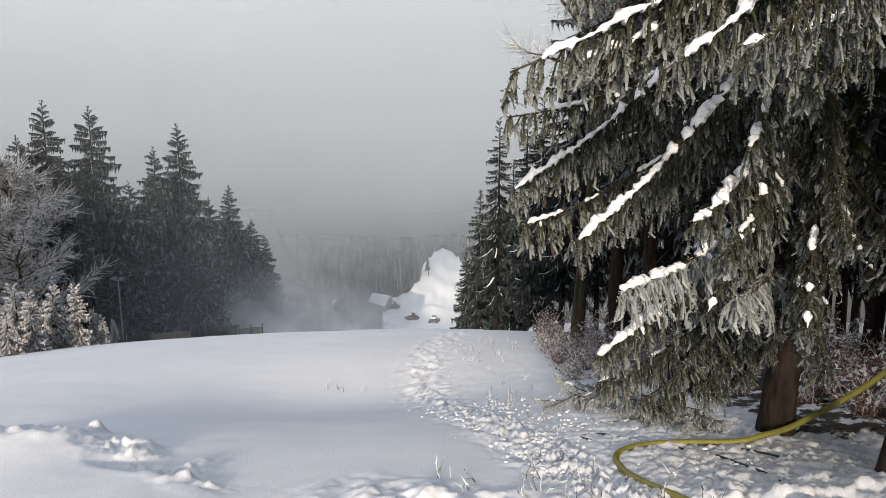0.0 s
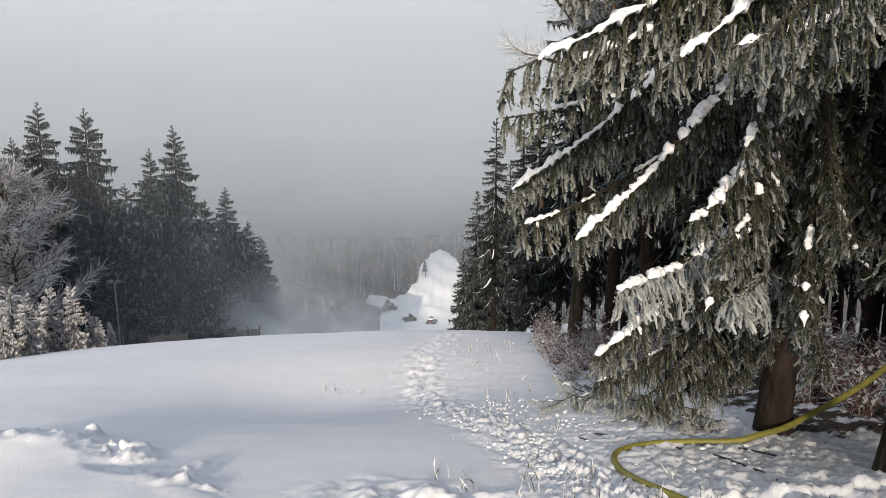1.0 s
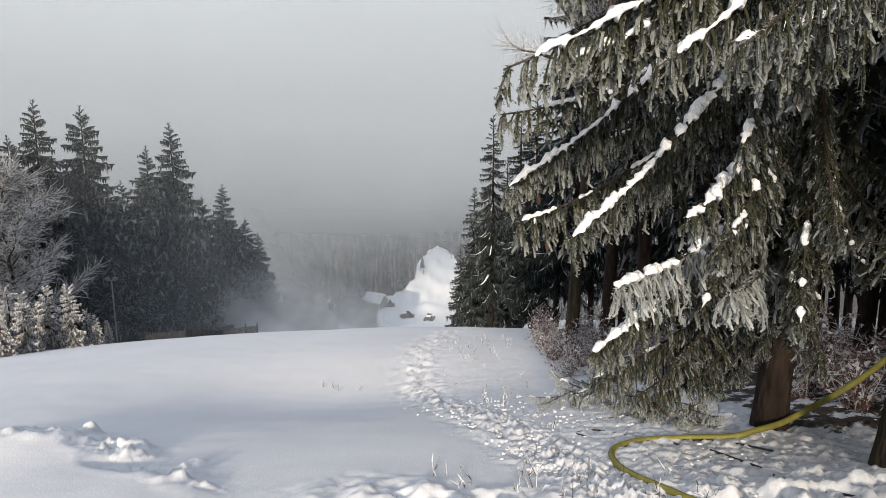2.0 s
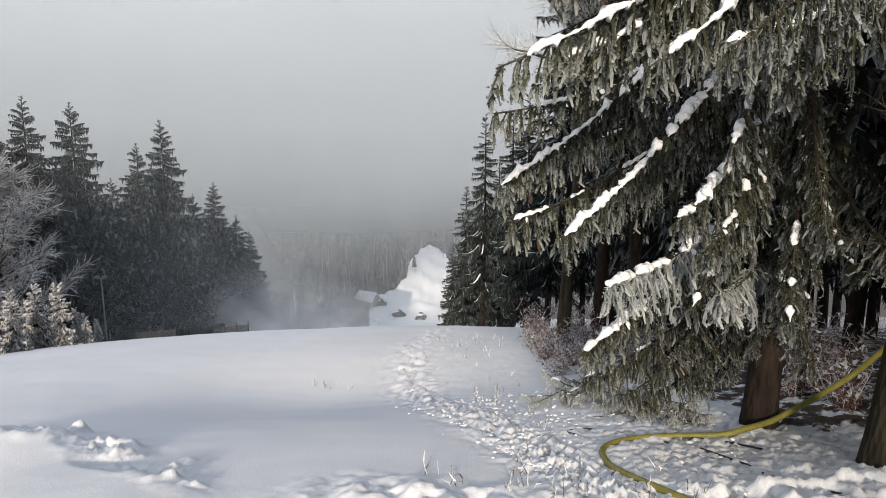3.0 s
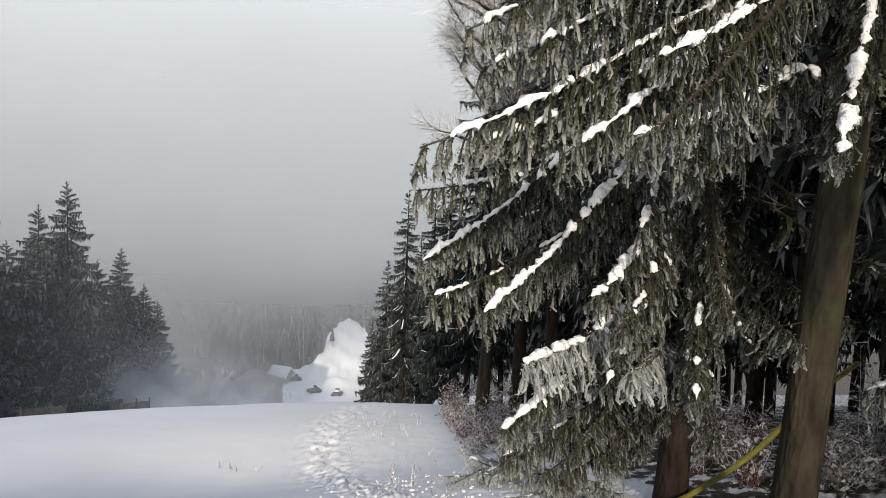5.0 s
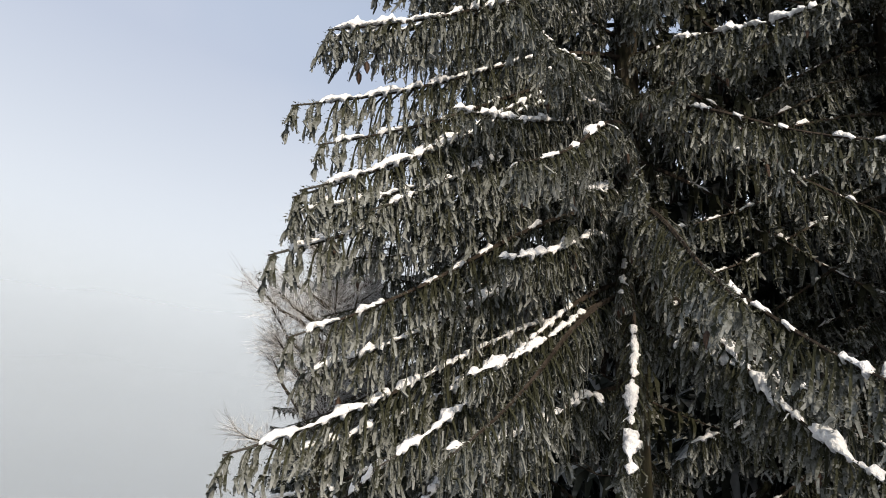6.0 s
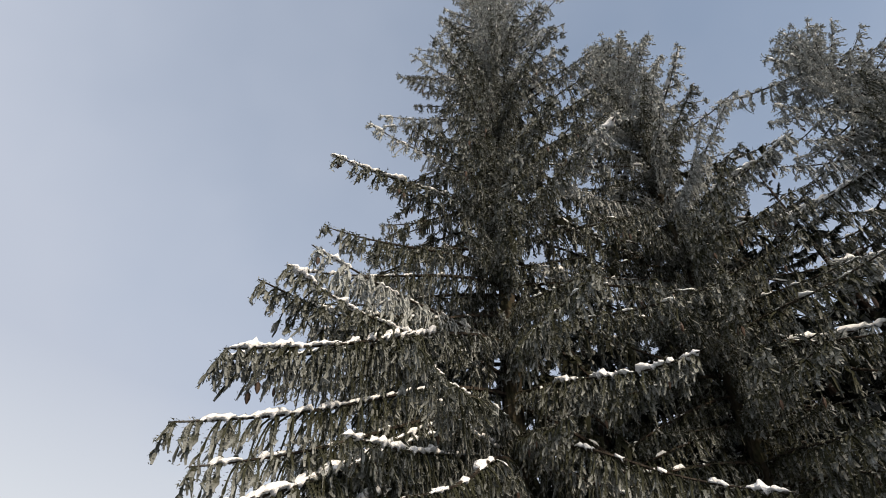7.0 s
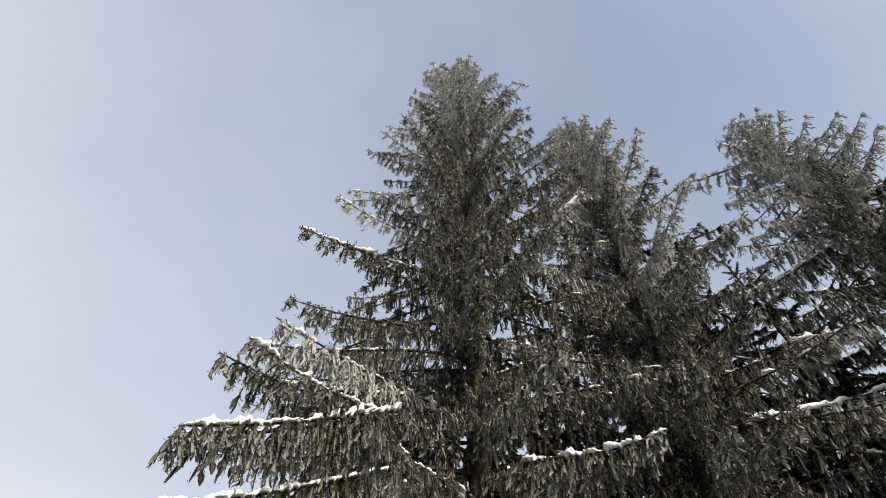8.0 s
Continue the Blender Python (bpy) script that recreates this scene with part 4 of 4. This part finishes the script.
# ---- rimed broadleaf trees ----
def bare_tree(height, spread, seed, twig, rise=0.7, dense=5, coat=RIME, limbs=22, first=0.22):
    rng = np.random.default_rng(seed)
    wood, fine = Soup(), Soup()
    zz = np.linspace(-0.4, height * 0.9, 10)
    stem = np.array([(0.12 * math.sin(z * 0.5 + seed), 0.12 * math.cos(z * 0.4), z) for z in zz])
    wood.tube(stem, 0.013 * height * (1 - 0.9 * np.clip(zz, 0, None) / height), 8)
    tips = []
    for i in range(limbs):
        t = first + (0.98 - first) * i / (limbs - 1)
        p = np.array([np.interp(t * height * 0.9, zz, stem[:, k]) for k in range(3)])
        a = i * 2.4 + rng.uniform(-0.4, 0.4)
        ln = spread * math.sin(math.pi * min(0.95, 0.2 + 0.75 * t)) ** 0.7 * rng.uniform(0.75, 1.15)
        d = np.array([math.cos(a), math.sin(a), rise * rng.uniform(0.5, 1.4)])
        pts = [p]
        for k in range(5):
            d = d / np.linalg.norm(d) + rng.normal(scale=0.16, size=3) + np.array([0, 0, 0.05])
            pts.append(pts[-1] + d / np.linalg.norm(d) * ln / 5)
        pts = np.array(pts)
        wood.tube(pts, np.linspace(0.005 * height, 0.012, 6), 5)
        for k in range(1, 6):
            for j in range(dense):
                e = d / np.linalg.norm(d) + rng.normal(scale=0.6, size=3)
                q0 = pts[k - 1] + (pts[k] - pts[k - 1]) * rng.random()
                q1 = q0 + e / np.linalg.norm(e) * spread * rng.uniform(0.09, 0.2)
                q2 = q1 + (e + rng.normal(scale=0.5, size=3)) * 0.06 * spread
                fine.tube([q0, q1, q2], [twig * 1.6, twig, twig * 0.4], 3)
                for m in range(9):
                    o = q0 + (q1 - q0) * rng.uniform(0.2, 1)
                    g = e / np.linalg.norm(e) + rng.normal(scale=0.6, size=3)
                    tip = o + g / np.linalg.norm(g) * spread * rng.uniform(0.03, 0.085)
                    s = rng.normal(size=3) * twig * 0.9
                    tips.append((o - s, o + s, tip))
    fine.tris(np.array(tips), 0)
    return wood.mesh("trunk", [BARK], True), fine.mesh("twigs", [coat])


def put_bare(place, turn, meshes, label, group):
    t = thing("beech_tree", Matrix.Translation(place) @ pose(0, 0, 0, 0, 0, turn), label, "tree", group)
    part("trunk", meshes[0], t)
    part("crown", meshes[1], t, "white rime on bare twigs")
    return t


beech = bare_tree(12.5, 3.2, 5, 0.0026, 0.6, 26, GREY_TWIGS, 40, 0.56)
put_bare(spot(13.0, 14.5, 0.2), 40, beech, "bare beech white with hoar frost behind the spruce", "frosted broadleaf trees")
# the mist's shade on this tree is put into its greyer twig colour
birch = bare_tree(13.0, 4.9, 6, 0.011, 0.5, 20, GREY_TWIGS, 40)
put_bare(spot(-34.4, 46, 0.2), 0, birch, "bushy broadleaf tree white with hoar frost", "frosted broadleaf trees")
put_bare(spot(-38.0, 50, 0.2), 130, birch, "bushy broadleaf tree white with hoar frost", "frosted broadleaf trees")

# ---- young frosted spruces on the brow ----
trunk_s, crown_s = far_spruce_meshes(1.7, 0.08, 0.62, 71, GREY_TWIGS, 0.4, 18, 8, 22)
for az, d, k in [(-36.2, 24, 1.1), (-35.0, 25, 1.25), (-34.0, 23.5, 1.05), (-33.2, 25, 0.9), (-32.4, 24.5, 1.15), (-31.7, 26, 0.8), (-30.9, 24.5, 1.15), (-29.8, 25.5, 0.72), (-29.2, 25, 0.6), (-28.4, 26, 0.5), (-35.6, 22.5, 0.8), (-37.2, 23.5, 1.2)]:
    s = thing("spruce_sapling", Matrix.Translation(spot(az, d, 0.06)) @ pose(0, 0, 0, 0, 0, az * 53) @ Matrix.Scale(k, 4), "young spruce thickly white with hoar frost", "sapling", "young spruces on the brow")
    part("trunk", trunk_s, s)
    part("crown", crown_s, s)


# ---- undergrowth ----
def shrub_mesh(height, spread, seed, mat, stems=16, leaf=0.5):
    rng = np.random.default_rng(seed)
    soup = Soup()
    tri = []
    for i in range(stems):
        a = rng.uniform(0, 6.28)
        d = np.array([math.cos(a) * spread * rng.uniform(0.1, 1) / height, math.sin(a) * spread * rng.uniform(0.1, 1) / height, 1.0])
        p = np.array([rng.normal() * 0.1 * spread, rng.normal() * 0.1 * spread, -0.05])
        ln = height * rng.uniform(0.5, 1.1)
        pts = [p]
        for k in range(4):
            d = d + rng.normal(scale=0.14, size=3)
            pts.append(pts[-1] + d / np.linalg.norm(d) * ln / 4)
        soup.tube(pts, [0.006, 0.005, 0.004, 0.003, 0.0015], 3)
        for k in range(1, 5):
            for j in range(4):
                o = pts[k - 1] + (pts[k] - pts[k - 1]) * rng.random()
                g = d / np.linalg.norm(d) * 0.5 + rng.normal(scale=0.8, size=3)
                g /= np.linalg.norm(g)
                tip = o + g * rng.uniform(0.08, 0.26) * min(1, height)
                s = rng.normal(size=3) * 0.003
                tri.append((o - s, o + s, tip))
                for m in range(4):
                    q = o + (tip - o) * rng.uniform(0.3, 1.0)
                    if rng.random() < leaf:
                        w, v = rng.normal(size=3) * 0.014, rng.normal(size=3) * 0.024
                        tri.append((q - w, q + w, q + v))
                    else:
                        w, v = rng.normal(size=3) * 0.0025, rng.normal(size=3) * 0.05
                        tri.append((q - w, q + w, q + v))
    soup.tris(np.array(tri), 0)
    return soup.mesh("shrub", [mat])


RED_SHRUBS = [shrub_mesh(h, w, 80 + i, RED_TWIGS, 16, 0.55) for i, (h, w) in enumerate([(0.9, 0.6), (0.7, 0.6), (1.1, 0.5)])]
GREY_SHRUBS = [shrub_mesh(h, w, 90 + i, GREY_TWIGS, 14, 0.3) for i, (h, w) in enumerate([(0.8, 0.6), (0.5, 0.5), (1.6, 0.5)])]


def put_shrub(mesh, place, turn, k, label, group):
    ob = new("shrub", mesh)
    ob.matrix_basis = Matrix.Translation(place) @ pose(0, 0, 0, 0, 0, turn) @ Matrix.Scale(k, 4)
    return tagged(ob, label, "shrub", group)


rng = np.random.default_rng(8)
for i in range(46):
    y = 8.6 + 9.5 * (i / 45) + rng.uniform(-0.3, 0.3)
    x = np.interp(y, [8, 10, 14.7, 20], [2.2, 1.95, 2.2, 2.9]) + abs(rng.normal()) * 0.9 + 0.25
    red = rng.random() < 0.62
    put_shrub((RED_SHRUBS if red else GREY_SHRUBS)[int(rng.integers(0, 3 if red else 2))], (x, y, gz(x, y) - 0.04), rng.uniform(0, 360), rng.uniform(0.7, 1.15),
              "reddish-brown leafy shrub rimmed with frost" if red else "grey twiggy shrub rimmed with frost", "undergrowth at the forest edge")
for i in range(44):
    a, d = rng.uniform(31, 62), rng.uniform(7.3, 12)
    p = spot(a, d, 0.04)
    red = rng.random() < 0.6
    put_shrub((RED_SHRUBS if red else GREY_SHRUBS)[int(rng.integers(0, 3))], p, rng.uniform(0, 360), rng.uniform(0.8, 1.25),
              "reddish-brown leafy shrub in the forest shade" if red else "thin grey twiggy shrub in the forest shade", "undergrowth inside the forest")


def spruce_bush(place, size, seed, label):
    rng = np.random.default_rng(seed)
    t = thing("spruce_bush", place, label, "shrub", "low spruce bushes")
    for i in range(11):
        set_bough(t, (rng.normal() * 0.08, rng.normal() * 0.08, 0.03 + 0.02 * i), i * 137.5, size * rng.uniform(0.7, 1.1), rng.uniform(-8, 34), rng, 0.5, 2)
    return t


spruce_bush((1.68, 7.3, gz(1.68, 7.3)), 0.46, 21, "low dark green spruce bush with snow clumps")
spruce_bush((1.98, 7.45, gz(1.98, 7.45)), 0.38, 22, "low dark green spruce bush with snow clumps")
spruce_bush((2.42, 5.75, gz(2.42, 5.75)), 0.40, 23, "small frosted spruce seedling at the foot of the tree")
spruce_bush((2.05, 6.35, gz(2.05, 6.35)), 0.45, 24, "small frosted spruce seedling at the foot of the tree")
spruce_bush((2.3, 6.6, gz(2.3, 6.6)), 0.5, 25, "small frosted spruce seedling at the foot of the tree")


def dead_branches():
    """Thin bare rimed branches on the lower stem of the leaning spruce."""
    rng = np.random.default_rng(31)
    tree = [o for o in scene.objects if o.name == "spruce_tree"][0]
    for z, az in [(1.7, 262), (2.2, 60), (2.5, 275), (2.9, 80), (1.3, 75), (2.9, 282)]:
        soup = Soup()
        a = radians(az)
        d = np.array([math.sin(a), math.cos(a), -0.35])
        p = np.array([0.15 * math.sin(a), 0.15 * math.cos(a), z])
        pts, ln = [p], rng.uniform(0.3, 0.65)
        for k in range(7):
            d = d / np.linalg.norm(d) + np.array([0, 0, 0.13]) + rng.normal(scale=0.06, size=3)
            pts.append(pts[-1] + d / np.linalg.norm(d) * ln / 7)
        soup.tube(pts, np.linspace(0.0055, 0.002, 8), 5)
        for k in range(2, 7):
            g = d + rng.normal(scale=0.8, size=3)
            soup.tube([pts[k], pts[k] + g * 0.08, pts[k] + g * 0.15 + np.array([0, 0, 0.02])], [0.004, 0.003, 0.001], 3)
        part("dead_branch", soup.mesh("dead_branch", [BOUGH_BARK]), tree, "thin bare rimed branch")


dead_branches()


# ---- hose and cables ----
def smooth_path(pts, per=8):
    pts = [Vector(p) for p in pts]
    out = []
    ext = [pts[0] * 2 - pts[1], *pts, pts[-1] * 2 - pts[-2]]
    for i in range(1, len(ext) - 2):
        a, b, c, d = ext[i - 1:i + 3]
        for k in range(per):
            t = k / per
            out.append(0.5 * ((2 * b) + (c - a) * t + (2 * a - 5 * b + 4 * c - d) * t * t + (3 * b - a - 3 * c + d) * t ** 3))
    out.append(pts[-1])
    return np.array([tuple(p) for p in out])


YELLOW = plain_material("yellow_rubber", (0.19, 0.172, 0.032), 0.55, 0.22, 14.0)
BLACK = plain_material("black_rubber", (0.02, 0.02, 0.022), 0.5, 0.3, 30.0)
METAL = plain_material("grey_steel", (0.16, 0.165, 0.17), 0.5, 0.2, 12.0, 0.6)


def ground_line(name, xy, radius, mat, label, category, lift=0.6, tail=()):
    pts = [(x, y, gz(x, y) + radius * lift) for x, y in xy] + list(tail)
    soup = Soup()
    soup.tube(smooth_path(pts), radius, 10, 0, True)
    ob = new(name, soup.mesh(name, [mat], True))
    return tagged(ob, label, category)


HOSE_TAIL = [(2.80, 5.22, -1.00), (3.08, 5.29, -0.96), (3.38, 5.40, -0.88), (3.69, 5.49, -0.77), (4.06, 5.56, -0.56), (4.7, 5.8, -0.2), (5.6, 6.2, 0.1)]
ground_line("hose", [(1.86, 3.3), (1.66, 3.72), (1.60, 3.87), (1.53, 4.05), (1.45, 4.27), (1.40, 4.55), (1.45, 4.92), (1.61, 5.15), (1.87, 5.27), (2.22, 5.27), (2.60, 5.22)], 0.027, YELLOW,
            "thick yellow snowmaking hose curling over the snow", "hose", 1.1, HOSE_TAIL)
ground_line("cable", [(1.40, 5.58), (1.34, 5.75), (1.53, 5.83), (1.66, 5.69), (1.77, 5.52), (1.98, 5.3), (2.4, 5.2), (2.65, 4.92), (2.85, 4.52)], 0.008, BLACK, "thin black cable lying on trodden snow", "cable", 1.4)
ground_line("cable", [(2.0, 5.35), (2.06, 5.2), (2.1, 5.07)], 0.008, BLACK, "short black cable end beside the hose", "cable", 1.4)
ground_line("cable", [(2.27, 4.9), (2.37, 4.53), (2.42, 4.3), (2.4, 4.01)], 0.009, BLACK, "black cable half sunk in snow", "cable", 1.4)
ground_line("cable", [(2.48, 3.83), (2.63, 3.75), (2.74, 3.61), (3.0, 3.3)], 0.008, BLACK, "black cable half sunk in snow", "cable", 1.4)


# ---- floodlight, net, machines, hut ----
def floodlight(place, height):
    t = thing("floodlight_pole", place, "slim grey floodlight pole with two lamp heads", "lamp post")
    s = Soup()
    s.tube([(0, 0, -0.5), (0, 0, height * 0.5), (0, 0, height)], [0.06, 0.05, 0.04], 10, 0, True)
    part("pole", s.mesh("pole", [METAL], True), t)
    s = Soup()
    s.box(-0.3, 0.3, -0.03, 0.03, height - 0.05, height + 0.01)
    part("crossbar", s.mesh("crossbar", [METAL]), t)
    for x in (-0.24, 0.24):
        s = Soup()
        s.box(x - 0.13, x + 0.13, -0.12, 0.08, height + 0.02, height + 0.17)
        part("lamp_head", s.mesh("lamp_head", [METAL]), t, "snow-topped lamp head")
    return t


p = spot(-27.75, 45)
floodlight(p, -7.45 - p.z)

NET = plain_material("dark_net", (0.035, 0.037, 0.04), 0.8, 0.4, 6.0)


def safety_net():
    t = thing("safety_net", spot(-22, 25.5), "low dark safety net along the brow of the piste", "fence")
    base = t.matrix_basis.translation
    az = np.linspace(-27.5, -16.5, 12)
    pts = [spot(a, 25.6 + 1.4 * math.sin(i)) - base for i, a in enumerate(az)]
    for i, q in enumerate(pts):
        s = Soup()
        s.tube([(q.x, q.y, q.z - 0.3), (q.x, q.y, q.z + 0.4)], 0.02, 6, 0, True)
        part("post", s.mesh("post", [NET], True), t)
    s = Soup()
    for i in range(len(pts) - 1):
        for z in np.arange(0.02, 0.26, 0.03):
            s.tube([tuple(pts[i] + Vector((0, 0, z))), tuple(pts[i + 1] + Vector((0, 0, z)))], 0.009, 3)
        for k in range(14):
            q = pts[i].lerp(pts[i + 1], k / 14)
            s.tube([(q.x, q.y, q.z + 0.0), (q.x, q.y, q.z + 0.26)], 0.006, 3)
    part("net", s.mesh("net", [NET]), t)


safety_net()

RED = plain_material("dark_machine_paint", (0.10, 0.035, 0.03), 0.5, 0.3, 2.0)
GLASS_DARK = plain_material("dark_cab_glass", (0.03, 0.035, 0.04), 0.15, 0.1, 3.0)


def groomer(place, turn):
    t = thing("snow_groomer", Matrix.Translation(place) @ pose(0, 0, 0, 0, 0, turn), "dark tracked snow groomer parked on the piste", "vehicle", "groomers on the piste")
    for y in (-1.5, 1.5):
        s = Soup()
        x = np.concatenate([np.linspace(-2.2, 2.2, 8), [2.6, 2.2], np.linspace(2.2, -2.2, 8)[1:], [-2.6]])
        z = np.concatenate([np.full(8, 0.0), [0.45, 0.9], np.full(7, 0.9), [0.45]])
        n = len(x)
        v = [(a, y - 0.55, b) for a, b in zip(x, z)] + [(a, y + 0.55, b) for a, b in zip(x, z)]
        s.add(v, [(i, (i + 1) % n, n + (i + 1) % n, n + i) for i in range(n)] + [tuple(range(n))[::-1], tuple(range(n, 2 * n))])
        part("track", s.mesh("track", [BLACK]), t)
    s = Soup()
    s.box(-2.3, 1.0, -0.95, 0.95, 0.7, 1.5)
    part("body", s.mesh("body", [RED]), t)
    s = Soup()
    v = [(0.1, -1.0, 1.5), (1.7, -1.0, 1.2), (1.7, 1.0, 1.2), (0.1, 1.0, 1.5), (0.3, -0.9, 2.7), (1.2, -0.9, 2.7), (1.2, 0.9, 2.7), (0.3, 0.9, 2.7)]
    s.add(v, [(0, 3, 2, 1), (4, 5, 6, 7), (0, 1, 5, 4), (1, 2, 6, 5), (2, 3, 7, 6), (3, 0, 4, 7)])
    part("cab", s.mesh("cab", [GLASS_DARK]), t)
    s = Soup()
    v = [(2.7, -2.2, 0.1), (2.95, -2.2, 1.2), (2.85, -2.2, 1.2), (2.6, -2.2, 0.1)]
    v += [(a, 2.2, c) for a, _, c in v]
    s.add(v, [(0, 1, 5, 4), (1, 2, 6, 5), (2, 3, 7, 6), (3, 0, 4, 7), (0, 3, 2, 1), (4, 5, 6, 7)])
    part("blade", s.mesh("blade", [METAL]), t)
    s = Soup()
    s.box(-2.4, -0.2, -1.1, 1.1, 2.2, 2.45)
    part("snow_cover", s.mesh("snow_cover", [CLUMP]), t, "snow on the rear deck")
    return t


for az, d, turn in [(-2.95, 270, 25), (-0.85, 263, 80), (-4.6, 290, 10)]:
    groomer(spot(az, d), turn)

PLANK = plain_material("weathered_boards", (0.2, 0.17, 0.14), 0.85, 0.4, 1.2)


def hut(place, turn):
    t = thing("hut", Matrix.Translation(place) @ pose(0, 0, 0, 0, 0, turn), "small timber hut with a steep snowy roof", "hut")
    s = Soup()
    s.box(-3.5, 3.5, -4.5, 4.5, -1.5, 3.0)
    s.add([(-3.5, -4.5, 3), (3.5, -4.5, 3), (0, -4.5, 6.2), (-3.5, 4.5, 3), (3.5, 4.5, 3), (0, 4.5, 6.2)], [(0, 1, 2), (5, 4, 3)])
    part("wall", s.mesh("wall", [PLANK]), t)
    for sg in (-1, 1):
        s = Soup()
        v = [(0, -5, 6.2), (0, 5, 6.2), (sg * 4.2, 5, 2.4), (sg * 4.2, -5, 2.4)]
        v += [(a, b, c + 0.5) for a, b, c in v]
        s.add(v, [(0, 1, 2, 3), (7, 6, 5, 4), (0, 4, 5, 1), (1, 5, 6, 2), (2, 6, 7, 3), (3, 7, 4, 0)])
        part("roof", s.mesh("roof", [SNOW]), t, "thick snow on the roof slope")
    s = Soup()
    s.box(-0.5, 0.5, -4.58, -4.45, 0, 2.1)
    part("door", s.mesh("door", [BLACK]), t)
    for x in (-2.2, 2.2):
        s = Soup()
        s.box(x - 0.5, x + 0.5, -4.56, -4.46, 1.0, 2.1)
        part("window", s.mesh("window", [GLASS_DARK]), t)
    return t


hut(spot(-5.75, 290), 60)


# ---- snow plumes from the guns below the brow ----
def plume(azimuth, distance, rise, size, peak):
    m = bpy.data.materials.new("blown_snow")
    m.use_nodes = True
    n, l = m.node_tree.nodes, m.node_tree.links
    n.clear()
    c = n.new("ShaderNodeTexCoord")
    g = n.new("ShaderNodeTexGradient")
    g.gradient_type = "SPHERICAL"
    no = n.new("ShaderNodeTexNoise")
    no.inputs["Scale"].default_value, no.inputs["Detail"].default_value = 1.6, 4.0
    l.new(c.outputs["Object"], g.inputs[0])
    l.new(c.outputs["Object"], no.inputs["Vector"])
    mu = n.new("ShaderNodeMath")
    mu.operation = "MULTIPLY"
    l.new(g.outputs["Fac"], mu.inputs[0])
    l.new(no.outputs["Fac"], mu.inputs[1])
    mk = n.new("ShaderNodeMath")
    mk.operation = "MULTIPLY"
    mk.use_clamp = True
    mk.inputs[1].default_value = peak * 1.6
    l.new(mu.outputs[0], mk.inputs[0])
    d, tr, x, o = n.new("ShaderNodeBsdfTranslucent"), n.new("ShaderNodeBsdfTransparent"), n.new("ShaderNodeMixShader"), n.new("ShaderNodeOutputMaterial")
    d.inputs[0].default_value = (0.88, 0.89, 0.9, 1)
    l.new(mk.outputs[0], x.inputs[0])
    l.new(tr.outputs[0], x.inputs[1])
    l.new(d.outputs[0], x.inputs[2])
    l.new(x.outputs[0], o.inputs[0])
    v, f = [], []
    for i in range(9):
        for j in range(9):
            u, w = i / 4 - 1, j / 4 - 1
            v.append((u, 0.25 * (u * u + w * w), w))
    f = [(i * 9 + j, i * 9 + j + 1, i * 9 + j + 10, i * 9 + j + 9) for i in range(8) for j in range(8)]
    ob = new("snow_plume", mesh_from("snow_plume", v, f, [m], None, True))
    q = spot(azimuth, distance)
    ob.matrix_basis = Matrix.Translation((q.x, q.y, q.z + rise)) @ pose(0, 0, 0, 0, 20, -azimuth) @ Matrix.Diagonal((size, size, size * 0.8, 1))
    return tagged(ob, "plume of blown artificial snow", "snow mist", kind="stuff")


plume(-14.0, 66, 2.6, 8.5, 1.0)
plume(-8.0, 72, 2.4, 7.0, 0.9)


# ---- trodden clods and dry stalks ----
def clods():
    rng = np.random.default_rng(12)
    soup = Soup()
    for i in range(1500):
        y = 2.8 + 6 * rng.random() ** 1.5
        if rng.random() < 0.6:
            x = float(track_mid(y)) + rng.normal() * 0.2
        else:
            x = float(track_mid(y)) + abs(rng.normal()) * 1.1
        r_ = rng.uniform(0.006, 0.022)
        ball(soup, (x, y, gz(x, y) + r_ * 0.2 + 0.01), (r_ * rng.uniform(0.8, 1.6), r_ * rng.uniform(0.8, 1.6), r_ * rng.uniform(0.35, 0.8)), rng, 3, 5)
    ob = new("snow_clods", soup.mesh("snow_clods", [CLUMP]))
    tagged(ob, "loose clods of trodden snow along the footpath", "snow", kind="stuff")


clods()


def stalks():
    rng = np.random.default_rng(14)
    soup = Soup()
    spots = [(-2.36, 12.04), (-1.95, 11.77), (-1.6, 11.7), (-2.1, 11.9)] + [(rng.uniform(-0.3, 1.8), rng.uniform(3.4, 4.6)) for _ in range(16)] + [(float(track_mid(y)) + rng.uniform(0.4, 2.2), y) for y in rng.uniform(6, 17, 46)]
    for x, y in spots:
        if x > 2.3 and y < 8:
            continue
        z = gz(x, y)
        for k in range(int(rng.integers(2, 6))):
            h = rng.uniform(0.06, 0.2)
            d = rng.normal(scale=0.25, size=2)
            p = np.array([x + rng.normal() * 0.03, y + rng.normal() * 0.03, z - 0.02])
            q = p + [d[0] * h, d[1] * h, h]
            soup.tube([p, (p + q) / 2 + rng.normal(scale=0.01, size=3), q], [0.004, 0.003, 0.001], 3)
            for m in range(3):
                o = p + (q - p) * rng.uniform(0.4, 1)
                w = rng.normal(size=3) * 0.004
                soup.tris(np.array([(o - w, o + w, o + rng.normal(size=3) * 0.03 + [0, 0, 0.03])]))
    ob = new("dry_stalks", soup.mesh("dry_stalks", [GREY_TWIGS]))
    tagged(ob, "dry weed stalks poking through the snow", "weeds", kind="stuff")


stalks()
